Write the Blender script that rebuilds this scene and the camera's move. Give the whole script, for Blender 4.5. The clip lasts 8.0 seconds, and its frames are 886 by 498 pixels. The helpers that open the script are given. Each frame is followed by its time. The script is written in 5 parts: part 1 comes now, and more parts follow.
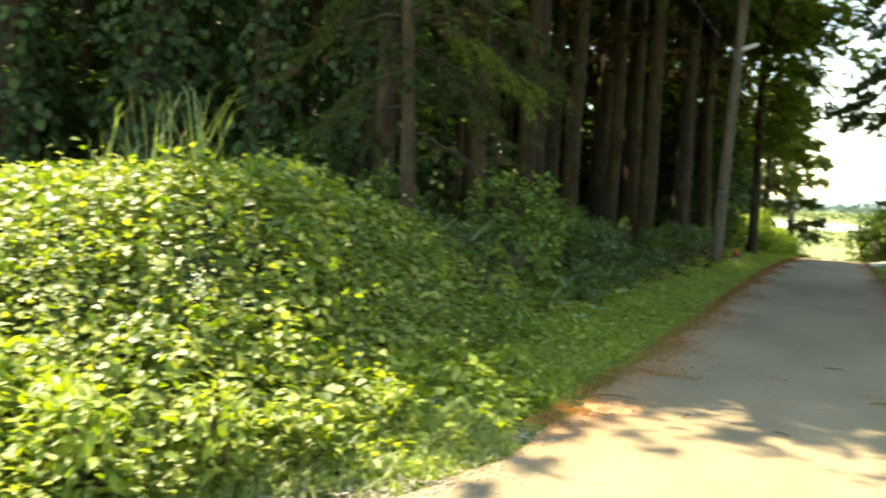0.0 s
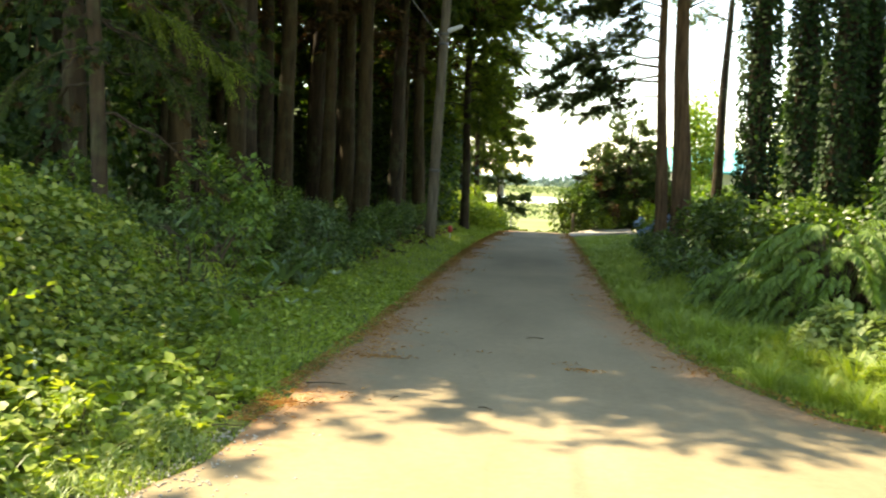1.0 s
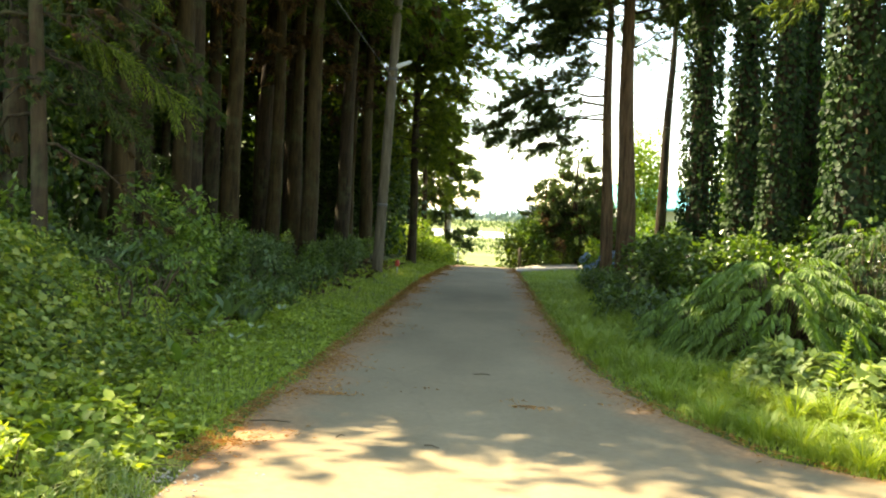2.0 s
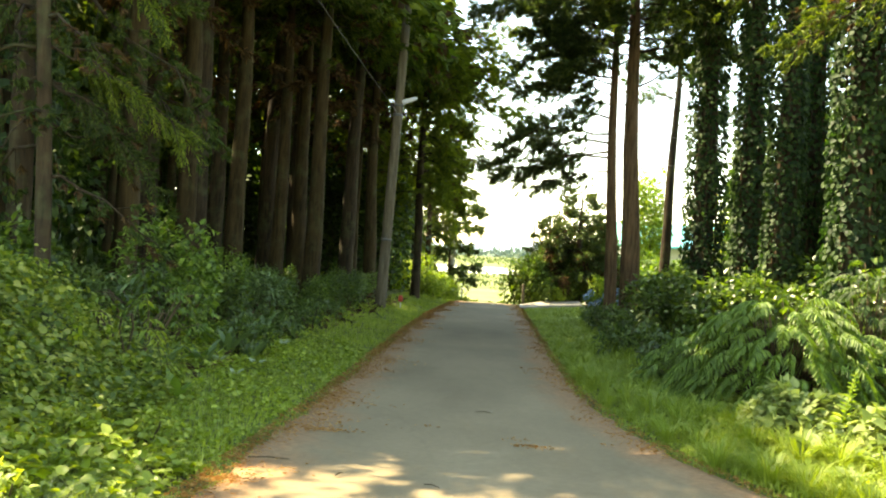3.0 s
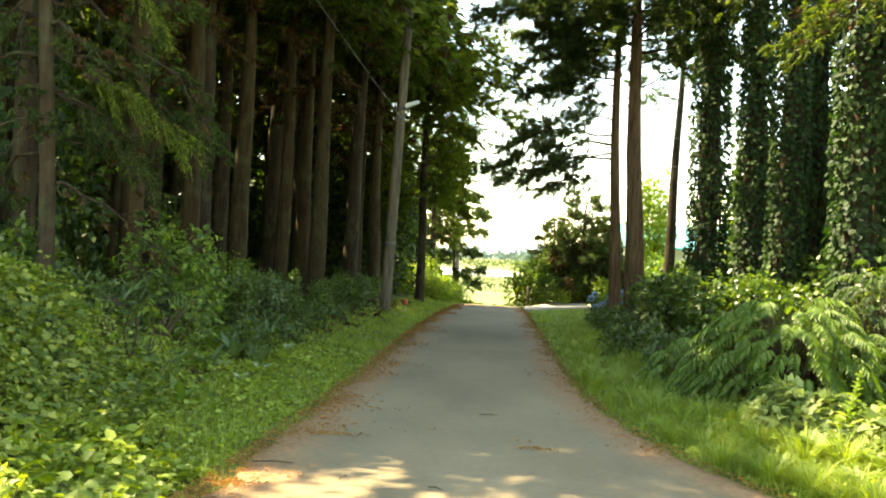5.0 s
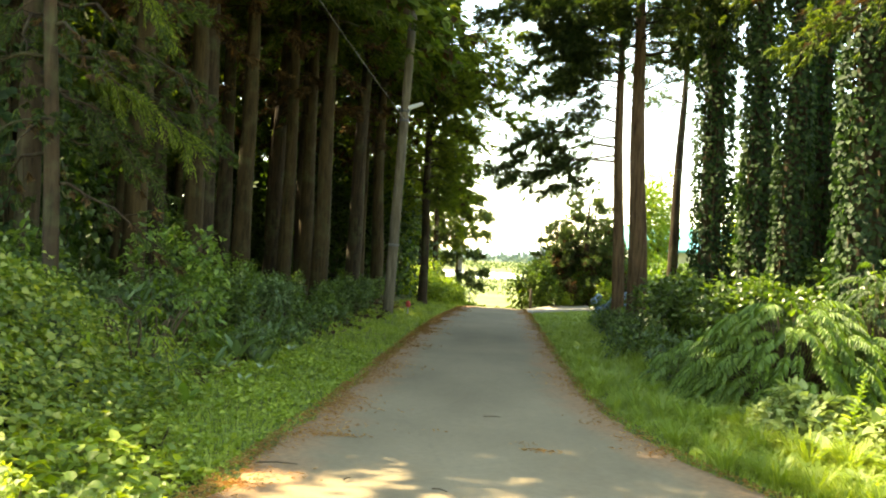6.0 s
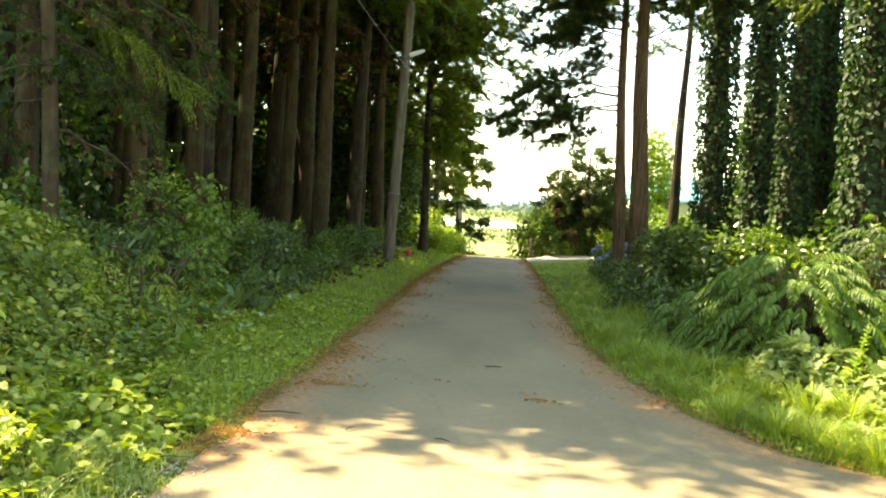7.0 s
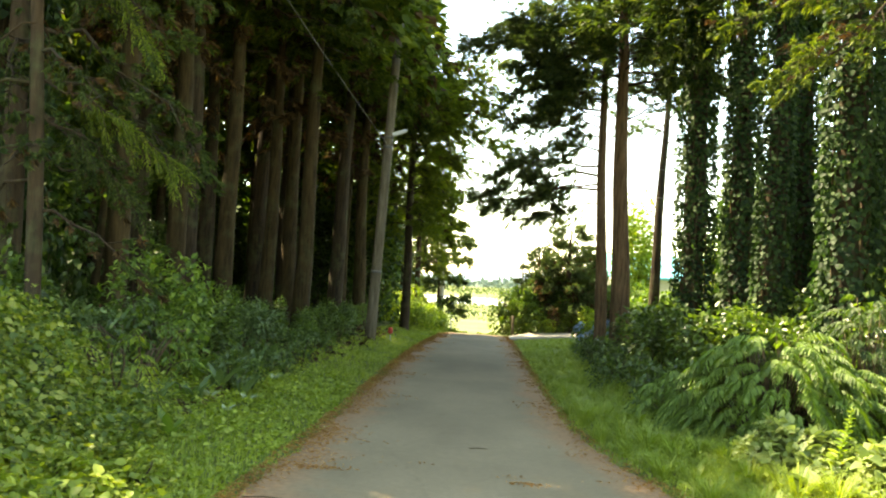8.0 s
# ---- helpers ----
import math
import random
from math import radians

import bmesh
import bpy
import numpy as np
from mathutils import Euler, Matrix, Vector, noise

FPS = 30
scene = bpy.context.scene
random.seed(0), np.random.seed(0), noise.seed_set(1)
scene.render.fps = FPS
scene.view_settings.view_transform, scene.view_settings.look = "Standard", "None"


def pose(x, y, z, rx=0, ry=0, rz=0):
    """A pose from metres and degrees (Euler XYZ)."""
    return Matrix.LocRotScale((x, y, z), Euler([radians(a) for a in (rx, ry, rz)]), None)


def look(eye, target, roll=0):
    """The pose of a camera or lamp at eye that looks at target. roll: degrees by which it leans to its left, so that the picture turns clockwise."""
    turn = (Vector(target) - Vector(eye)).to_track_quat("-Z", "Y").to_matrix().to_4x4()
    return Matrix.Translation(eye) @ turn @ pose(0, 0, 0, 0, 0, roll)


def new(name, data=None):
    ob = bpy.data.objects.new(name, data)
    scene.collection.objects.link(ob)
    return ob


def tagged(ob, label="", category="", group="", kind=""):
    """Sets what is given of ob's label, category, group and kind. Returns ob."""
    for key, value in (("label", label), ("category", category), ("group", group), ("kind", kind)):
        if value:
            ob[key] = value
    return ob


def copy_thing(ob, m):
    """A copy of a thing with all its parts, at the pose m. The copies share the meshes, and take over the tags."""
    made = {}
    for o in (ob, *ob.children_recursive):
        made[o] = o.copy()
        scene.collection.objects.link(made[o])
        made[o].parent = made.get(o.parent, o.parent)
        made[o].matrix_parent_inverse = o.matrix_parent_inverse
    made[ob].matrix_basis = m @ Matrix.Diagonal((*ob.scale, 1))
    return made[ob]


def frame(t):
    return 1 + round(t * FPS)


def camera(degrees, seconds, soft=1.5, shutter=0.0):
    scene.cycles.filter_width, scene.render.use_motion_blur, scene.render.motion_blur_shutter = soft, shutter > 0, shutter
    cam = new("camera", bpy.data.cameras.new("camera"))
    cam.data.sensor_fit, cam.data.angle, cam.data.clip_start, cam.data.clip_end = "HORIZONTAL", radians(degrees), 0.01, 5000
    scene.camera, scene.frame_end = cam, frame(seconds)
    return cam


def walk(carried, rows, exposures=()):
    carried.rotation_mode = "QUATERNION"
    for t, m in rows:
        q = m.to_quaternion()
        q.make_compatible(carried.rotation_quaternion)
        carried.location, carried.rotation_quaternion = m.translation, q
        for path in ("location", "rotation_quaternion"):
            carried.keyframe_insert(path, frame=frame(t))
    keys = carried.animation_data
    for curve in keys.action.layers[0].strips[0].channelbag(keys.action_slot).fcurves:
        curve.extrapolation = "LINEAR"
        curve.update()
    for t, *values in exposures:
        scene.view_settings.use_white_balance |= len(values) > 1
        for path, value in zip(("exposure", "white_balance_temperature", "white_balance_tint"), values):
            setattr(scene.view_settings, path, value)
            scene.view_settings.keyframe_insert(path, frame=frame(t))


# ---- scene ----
# The camera: standing at the mouth of a lane, panning from the thicket to the lane.
cam = camera(49.5, 8.0, soft=2.0, shutter=0.3)
ROWS = [
    (0.0, -0.077, -0.295, 1.460, -3.93, -3.43, 22.36),
    (0.5, -0.029, -0.068, 1.491, -4.39, -2.79, 12.42),
    (1.0, 0.014, -0.012, 1.489, -4.31, -2.36, 5.89),
    (1.5, 0.006, -0.004, 1.496, -3.32, -2.61, 2.88),
    (3.0, 0.015, 0.042, 1.513, -0.05, -3.53, 3.01),
    (3.5, 0.029, 0.047, 1.509, 0.56, -3.75, 3.00),
    (4.0, 0.034, 0.046, 1.507, 0.31, -3.27, 3.09),
    (4.5, 0.036, 0.037, 1.511, 0.09, -2.96, 3.23),
    (6.0, 0.023, 0.041, 1.503, 0.25, -3.13, 3.45),
    (6.5, -0.001, 0.066, 1.505, -0.05, -3.19, 3.48),
    (7.0, -0.009, 0.095, 1.513, -2.80, -3.46, 3.44),
    (7.5, -0.025, 0.091, 1.535, 0.03, -3.67, 3.39),
    (8.0, -0.047, 0.065, 1.556, 1.80, -3.53, 2.30),
]
walk(cam, [(t, pose(x, y, z, 90 + pitch, roll, yaw)) for t, x, y, z, pitch, roll, yaw in ROWS], [(0.0, 2.6, 9400, 8), (1.0, 2.45, 9400, 8), (1.5, 2.5, 9400, 8), (3.0, 2.85, 10600, 6), (8.0, 2.95, 10800, 6)])

# World and sun: high summer sun from the side of the cedar wood.
SUN_ELEV, SUN_AZ = 56.0, -68.0          # azimuth from +y, clockwise
to_sun = Vector((math.sin(radians(SUN_AZ)) * math.cos(radians(SUN_ELEV)), math.cos(radians(SUN_AZ)) * math.cos(radians(SUN_ELEV)), math.sin(radians(SUN_ELEV))))
world = bpy.data.worlds.new("world")
scene.world = world
world.use_nodes = True
sky = world.node_tree.nodes.new("ShaderNodeTexSky")
sky.sky_type, sky.sun_disc = "NISHITA", False
sky.sun_elevation, sky.sun_rotation = radians(SUN_ELEV), radians(SUN_AZ)
sky.dust_density, sky.air_density, sky.ozone_density = 0.1, 1.0, 2.0
bg = world.node_tree.nodes["Background"]
bg.inputs["Strength"].default_value = 0.15
world.node_tree.links.new(sky.outputs[0], bg.inputs["Color"])
sun = new("sun", bpy.data.lights.new("sun", "SUN"))
sun.data.energy, sun.data.angle, sun.data.color = 4.2, radians(0.53), (1.0, 0.97, 0.93)
sun.matrix_world = look(to_sun * 80, (0, 0, 0))


# ---------------------------------------------------------------- materials
class Nodes:
    """A small wrapper to write node trees briefly."""

    def __init__(self, name):
        self.mat = bpy.data.materials.new(name)
        self.mat.use_nodes = True
        self.tree = self.mat.node_tree
        self.bsdf = self.tree.nodes["Principled BSDF"]
        self.out = self.tree.nodes["Material Output"]

    def add(self, kind, **props):
        n = self.tree.nodes.new(kind)
        for k, v in props.items():
            if k == "blend":
                n.blend_type = v
            elif k == "dtype":
                n.data_type = v
            elif k == "op":
                n.operation = v
        return n

    def link(self, a, b):
        self.tree.links.new(a, b)

    def noise(self, scale, detail=4.0, rough=0.6, stretch=None, space="Object"):
        tc = self.add("ShaderNodeTexCoord")
        src = tc.outputs[space]
        if stretch:
            mp = self.add("ShaderNodeMapping")
            mp.inputs["Scale"].default_value = stretch
            self.link(src, mp.inputs["Vector"])
            src = mp.outputs[0]
        n = self.add("ShaderNodeTexNoise")
        n.inputs["Scale"].default_value, n.inputs["Detail"].default_value, n.inputs["Roughness"].default_value = scale, detail, rough
        self.link(src, n.inputs["Vector"])
        return n.outputs["Fac"]

    def ramp(self, fac, stops):
        r = self.add("ShaderNodeValToRGB")
        els = r.color_ramp.elements
        while len(els) < len(stops):
            els.new(0.5)
        for e, (p, c) in zip(els, stops):
            e.position, e.color = p, (*c, 1)
        self.link(fac, r.inputs["Fac"])
        return r.outputs["Color"]

    def mix(self, fac, a, b, blend="MIX"):
        m = self.add("ShaderNodeMix", dtype="RGBA", blend=blend)
        for sock, val in ((m.inputs[0], fac), (m.inputs[6], a), (m.inputs[7], b)):
            if isinstance(val, (int, float)):
                sock.default_value = val
            elif isinstance(val, tuple):
                sock.default_value = (*val, 1)
            else:
                self.link(val, sock)
        return m.outputs[2]

    def math(self, op, a, b=0.0, clamp=False):
        m = self.add("ShaderNodeMath", op=op)
        m.use_clamp = clamp
        for sock, val in ((m.inputs[0], a), (m.inputs[1], b)):
            if isinstance(val, (int, float)):
                sock.default_value = val
            else:
                self.link(val, sock)
        return m.outputs[0]

    def bump(self, height, strength, distance):
        b = self.add("ShaderNodeBump")
        b.inputs["Strength"].default_value, b.inputs["Distance"].default_value = strength, distance
        self.link(height, b.inputs["Height"])
        self.link(b.outputs[0], self.bsdf.inputs["Normal"])

    def finish(self, color, rough=0.8, spec=0.3, metal=0.0):
        if isinstance(color, tuple):
            self.bsdf.inputs["Base Color"].default_value = (*color, 1)
        else:
            self.link(color, self.bsdf.inputs["Base Color"])
        self.bsdf.inputs["Roughness"].default_value = rough
        self.bsdf.inputs["Specular IOR Level"].default_value = spec
        self.bsdf.inputs["Metallic"].default_value = metal
        return self.mat


def leaf_material(name, dark, mid, light, through_col, amount=0.4, rough=0.5, spec=0.35, patch=0.6):
    """Leaves: each one its own shade, patches of older and younger growth, light passing through."""
    n = Nodes(name)
    geo = n.add("ShaderNodeNewGeometry")
    col = n.ramp(geo.outputs["Random Per Island"], [(0.0, dark), (0.5, mid), (0.93, light), (1.0, tuple(min(1, c * 1.25) for c in light))])
    big = n.noise(patch, 3.0, space="Object")
    col = n.mix(0.75, col, n.ramp(big, [(0.3, (0.62, 0.66, 0.7)), (0.7, (1.15, 1.1, 0.9))]), "MULTIPLY")
    fine = n.noise(38.0, 3.0)
    col = n.mix(0.4, col, n.ramp(fine, [(0.3, (0.75, 0.78, 0.7)), (0.7, (1.1, 1.08, 1.0))]), "MULTIPLY")
    n.finish(col, rough, spec)
    tr = n.add("ShaderNodeBsdfTranslucent")
    n.link(n.mix(1.0, col, through_col, "MULTIPLY"), tr.inputs["Color"])
    mixer = n.add("ShaderNodeMixShader")
    mixer.inputs[0].default_value = amount
    n.link(n.bsdf.outputs[0], mixer.inputs[1])
    n.link(tr.outputs[0], mixer.inputs[2])
    n.link(mixer.outputs[0], n.out.inputs["Surface"])
    return n.mat


def bark_material(name, dark, light, scale=1.0, moss=0.0):
    n = Nodes(name)
    grain = n.noise(14.0 * scale, 6.0, 0.65, (1.0, 1.0, 0.12))
    blot = n.noise(0.9 * scale, 4.0, 0.6)
    col = n.ramp(grain, [(0.32, dark), (0.68, light)])
    col = n.mix(0.6, col, n.ramp(blot, [(0.3, (0.6, 0.62, 0.6)), (0.7, (1.2, 1.12, 1.0))]), "MULTIPLY")
    if moss:
        col = n.mix(n.ramp(n.noise(2.3, 5.0), [(0.5, (0, 0, 0)), (0.68, (moss, moss, moss))]), col, (0.10, 0.14, 0.06))
    n.bump(grain, 0.9, 0.03)
    return n.finish(col, 0.92, 0.15)


def stone_material(name, a, b, scale=1.0, rough=0.85):
    n = Nodes(name)
    fine = n.noise(60 * scale, 6.0, 0.7)
    big = n.noise(0.7 * scale, 5.0, 0.55)
    col = n.mix(0.55, n.ramp(big, [(0.3, a), (0.7, b)]), n.ramp(fine, [(0.3, (0.7, 0.7, 0.7)), (0.7, (1.15, 1.15, 1.15))]), "MULTIPLY")
    n.bump(fine, 0.35, 0.01)
    return n.finish(col, rough, 0.25)


def plain_material(name, a, rough=0.6, spec=0.4, metal=0.0):
    n = Nodes(name)
    col = n.mix(0.35, a, n.ramp(n.noise(9.0, 5.0), [(0.3, (0.7, 0.7, 0.68)), (0.7, (1.12, 1.12, 1.1))]), "MULTIPLY")
    return n.finish(col, rough, spec, metal)


def road_material():
    """Worn grey paving with fine grit, paler wheel tracks, cracks and rusty needle stains at its edges."""
    n = Nodes("worn_paving")
    grit = n.noise(140.0, 5.0, 0.75)
    fine = n.noise(16.0, 6.0, 0.65)
    big = n.noise(0.55, 5.0, 0.6, (1.0, 0.45, 1.0))
    col = n.ramp(big, [(0.28, (0.154, 0.119, 0.065)), (0.72, (0.252, 0.200, 0.116))])
    col = n.mix(0.5, col, n.ramp(grit, [(0.3, (0.66, 0.66, 0.66)), (0.7, (1.2, 1.2, 1.2))]), "MULTIPLY")
    col = n.mix(0.5, col, n.ramp(fine, [(0.3, (0.75, 0.74, 0.72)), (0.7, (1.12, 1.12, 1.12))]), "MULTIPLY")
    vor = n.add("ShaderNodeTexVoronoi")
    vor.feature = "DISTANCE_TO_EDGE"
    vor.inputs["Scale"].default_value = 0.42
    tc = n.add("ShaderNodeTexCoord")
    wob = n.add("ShaderNodeTexNoise")
    wob.inputs["Scale"].default_value = 2.2
    n.link(tc.outputs["Object"], wob.inputs["Vector"])
    warped = n.mix(0.16, tc.outputs["Object"], wob.outputs["Color"], "ADD")
    n.link(warped, vor.inputs["Vector"])
    crack = n.ramp(vor.outputs["Distance"], [(0.0, (0.72, 0.72, 0.72)), (0.008, (1, 1, 1))])
    col = n.mix(0.25, col, crack, "MULTIPLY")
    edge = n.add("ShaderNodeAttribute")
    edge.attribute_name = "edge"
    stain = n.math("ADD", edge.outputs["Fac"], n.math("MULTIPLY", n.math("SUBTRACT", n.noise(1.7, 6.0, 0.7), 0.5), 1.1))
    col = n.mix(n.ramp(stain, [(0.26, (0, 0, 0)), (0.75, (0.9, 0.9, 0.9))]), col, n.ramp(fine, [(0.3, (0.17, 0.095, 0.043)), (0.7, (0.31, 0.18, 0.088))]))
    n.bump(grit, 0.25, 0.008)
    return n.finish(col, 0.9, 0.2)


def ground_material():
    """Forest soil near by, meadow and cut fields farther off."""
    n = Nodes("soil_and_field")
    fine = n.noise(22.0, 6.0, 0.7)
    mid = n.noise(1.3, 5.0, 0.6)
    soil = n.mix(0.7, n.ramp(mid, [(0.3, (0.07, 0.07, 0.028)), (0.7, (0.11, 0.155, 0.036))]), n.ramp(fine, [(0.3, (0.55, 0.5, 0.45)), (0.7, (1.25, 1.2, 1.1))]), "MULTIPLY")
    field = n.ramp(n.noise(0.02, 6.0, 0.6, (1.0, 2.6, 1.0)), [(0.3, (0.075, 0.105, 0.034)), (0.5, (0.135, 0.155, 0.056)), (0.72, (0.22, 0.21, 0.11))])
    field = n.mix(0.5, field, n.ramp(n.noise(0.5, 6.0, 0.7), [(0.3, (0.7, 0.75, 0.6)), (0.7, (1.2, 1.2, 1.2))]), "MULTIPLY")
    sep = n.add("ShaderNodeSeparateXYZ")
    tc = n.add("ShaderNodeTexCoord")
    n.link(tc.outputs["Object"], sep.inputs[0])
    far = n.math("MULTIPLY", n.math("SUBTRACT", sep.outputs["Y"], 58.0), 0.05, True)
    n.bump(fine, 0.6, 0.03)
    return n.finish(n.mix(far, soil, field), 0.95, 0.1)


M = {}
M["road"] = road_material()
M["ground"] = ground_material()
M["vine"] = leaf_material("vine_leaf", (0.06, 0.11, 0.018), (0.125, 0.19, 0.03), (0.28, 0.32, 0.08), (1.45, 1.45, 0.55), 0.44, 0.5, 0.35, 1.6)
M["weed"] = leaf_material("weed_leaf", (0.115, 0.18, 0.021), (0.185, 0.27, 0.034), (0.30, 0.37, 0.07), (1.5, 1.45, 0.5), 0.42, 0.5, 0.35)
M["creeper"] = leaf_material("creeper_leaf", (0.12, 0.17, 0.045), (0.185, 0.25, 0.075), (0.30, 0.36, 0.13), (1.2, 1.3, 0.8), 0.4, 0.5, 0.35)
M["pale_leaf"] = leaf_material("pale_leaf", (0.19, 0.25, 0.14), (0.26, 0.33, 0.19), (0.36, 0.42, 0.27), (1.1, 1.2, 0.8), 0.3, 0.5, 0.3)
M["shrub"] = leaf_material("shrub_leaf", (0.05, 0.10, 0.018), (0.095, 0.175, 0.03), (0.18, 0.26, 0.05), (1.4, 1.5, 0.6), 0.4, 0.45, 0.4)
# Shrub leaf colour darkened, with the shade of the wood painted in.
M["under"] = leaf_material("shaded_shrub_leaf", (0.02, 0.044, 0.010), (0.036, 0.076, 0.016), (0.075, 0.13, 0.03), (1.4, 1.5, 0.6), 0.36, 0.5, 0.3)
M["lance"] = leaf_material("lance_leaf", (0.05, 0.095, 0.032), (0.09, 0.155, 0.052), (0.17, 0.24, 0.10), (1.2, 1.4, 0.7), 0.3, 0.4, 0.45)
M["frond"] = leaf_material("frond_leaflet", (0.066, 0.12, 0.02), (0.115, 0.195, 0.032), (0.17, 0.26, 0.06), (1.4, 1.5, 0.6), 0.4, 0.48, 0.35)
M["ivy"] = leaf_material("ivy_leaf", (0.012, 0.031, 0.010), (0.023, 0.053, 0.016), (0.055, 0.098, 0.032), (1.2, 1.5, 0.7), 0.36, 0.62, 0.22)
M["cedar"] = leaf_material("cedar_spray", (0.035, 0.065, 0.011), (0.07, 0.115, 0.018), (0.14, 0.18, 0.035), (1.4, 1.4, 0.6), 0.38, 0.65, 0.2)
# Cedar colour with shade put in, for ivy crowns and the wood's edge.
M["cedar_shaded"] = leaf_material("shaded_cedar_spray", (0.020, 0.042, 0.011), (0.040, 0.072, 0.017), (0.085, 0.12, 0.03), (1.4, 1.4, 0.6), 0.36, 0.65, 0.2)
# Cedar colour with light put in, brighter and yellower than the plain one.
M["cedar_lit"] = leaf_material("lit_cedar_spray", (0.06, 0.10, 0.014), (0.11, 0.165, 0.024), (0.19, 0.24, 0.045), (1.5, 1.5, 0.6), 0.48, 0.6, 0.2)
M["pine"] = leaf_material("pine_tuft", (0.028, 0.056, 0.022), (0.056, 0.098, 0.036), (0.11, 0.15, 0.05), (1.3, 1.4, 0.6), 0.38, 0.55, 0.25)
M["bright"] = leaf_material("sunny_leaf", (0.11, 0.19, 0.025), (0.19, 0.30, 0.04), (0.30, 0.38, 0.07), (1.4, 1.4, 0.5), 0.45, 0.5, 0.3)
M["grass"] = leaf_material("grass_blade", (0.15, 0.225, 0.028), (0.225, 0.31, 0.045), (0.34, 0.40, 0.10), (1.4, 1.4, 0.5), 0.42, 0.5, 0.3, 0.9)
M["reed"] = leaf_material("reed_blade", (0.13, 0.20, 0.06), (0.20, 0.28, 0.10), (0.32, 0.36, 0.16), (1.3, 1.3, 0.6), 0.4, 0.45, 0.4)
M["needle"] = leaf_material("dead_needle", (0.36, 0.18, 0.062), (0.50, 0.26, 0.095), (0.62, 0.38, 0.17), (1.0, 0.8, 0.5), 0.1, 0.9, 0.1)
M["dead"] = leaf_material("dead_spray", (0.035, 0.023, 0.011), (0.072, 0.045, 0.021), (0.13, 0.082, 0.037), (1.2, 0.9, 0.5), 0.25, 0.8, 0.15)
M["petal_blue"] = leaf_material("blue_petal", (0.16, 0.26, 0.48), (0.24, 0.38, 0.62), (0.36, 0.5, 0.72), (1, 1, 1), 0.3, 0.6, 0.2)
M["petal_white"] = leaf_material("pale_petal", (0.5, 0.55, 0.42), (0.62, 0.66, 0.52), (0.75, 0.78, 0.66), (1, 1, 0.9), 0.3, 0.6, 0.2)
# Dark fill colour that stands for the shade between the thicket's leaves.
M["core"] = stone_material("thicket_shade_fill", (0.018, 0.03, 0.010), (0.035, 0.055, 0.016), 0.5, 1.0)
M["bark"] = bark_material("cedar_bark", (0.017, 0.011, 0.005), (0.064, 0.045, 0.020), 1.0, 0.2)
M["bark_warm"] = bark_material("warm_bark", (0.05, 0.03, 0.017), (0.19, 0.118, 0.07), 1.0, 0.1)
M["bark_dark"] = bark_material("dark_bark", (0.015, 0.011, 0.007), (0.055, 0.039, 0.024), 1.0, 0.3)
M["twig"] = bark_material("twig_bark", (0.035, 0.027, 0.015), (0.10, 0.076, 0.045), 2.0)
M["pole"] = bark_material("weathered_pole", (0.085, 0.073, 0.052), (0.19, 0.165, 0.12), 0.8)
M["concrete"] = stone_material("pale_concrete", (0.40, 0.38, 0.33), (0.52, 0.50, 0.45))
M["lampwhite"] = plain_material("lamp_enamel", (0.62, 0.64, 0.62), 0.35, 0.5)
M["steel"] = plain_material("galvanised_steel", (0.42, 0.43, 0.43), 0.45, 0.5, 0.7)
M["wire"] = plain_material("grey_wire", (0.11, 0.11, 0.10), 0.6, 0.4)
M["red"] = plain_material("red_paint", (0.55, 0.06, 0.035), 0.5, 0.4)
M["roof"] = plain_material("turquoise_roof", (0.12, 0.42, 0.44), 0.45, 0.4)
M["wallpaint"] = plain_material("cream_wall", (0.55, 0.52, 0.45), 0.8, 0.2)
M["glass"] = plain_material("dark_window", (0.03, 0.035, 0.04), 0.08, 0.6)
M["water"] = plain_material("river_water", (0.10, 0.13, 0.14), 0.12, 0.6)
M["farwood"] = leaf_material("far_meadow", (0.08, 0.115, 0.05), (0.115, 0.15, 0.068), (0.16, 0.20, 0.10), (1.2, 1.3, 0.8), 0.2, 0.8, 0.1, 0.05)
# The bluish haze of distance is mixed into this leaf colour.
M["hazy"] = leaf_material("haze_tinted_wood", (0.09, 0.14, 0.13), (0.12, 0.175, 0.16), (0.16, 0.21, 0.19), (1.1, 1.1, 1.0), 0.2, 0.9, 0.05, 0.05)
M["glossy"] = leaf_material("glossy_leaf", (0.028, 0.06, 0.013), (0.058, 0.11, 0.021), (0.13, 0.195, 0.04), (1.4, 1.5, 0.6), 0.38, 0.38, 0.5)
M["drive"] = stone_material("sandy_concrete", (0.25, 0.22, 0.165), (0.34, 0.305, 0.235))
# Hill colour carries the blue of the haze itself.
M["hill"] = stone_material("haze_tinted_hill", (0.22, 0.30, 0.36), (0.27, 0.35, 0.41), 0.004, 1.0)

# ---------------------------------------------------------------- building tools
rng = np.random.default_rng(7)


def fast_mesh(name, verts, tris, material):
    me = bpy.data.meshes.new(name)
    verts, tris = np.asarray(verts, np.float32), np.asarray(tris, np.int32)
    me.vertices.add(len(verts))
    me.vertices.foreach_set("co", verts.ravel())
    me.loops.add(tris.size)
    me.loops.foreach_set("vertex_index", tris.ravel())
    me.polygons.add(len(tris))
    me.polygons.foreach_set("loop_start", np.arange(0, tris.size, 3, dtype=np.int32))
    me.polygons.foreach_set("loop_total", np.full(len(tris), 3, np.int32))
    me.update(calc_edges=True)
    me.materials.append(material)
    return me


def smooth(me):
    me.polygons.foreach_set("use_smooth", np.ones(len(me.polygons), bool))
    return me


def attach(name, me, parent=None, label=""):
    ob = new(name, me)
    ob.parent = parent
    return tagged(ob, label)


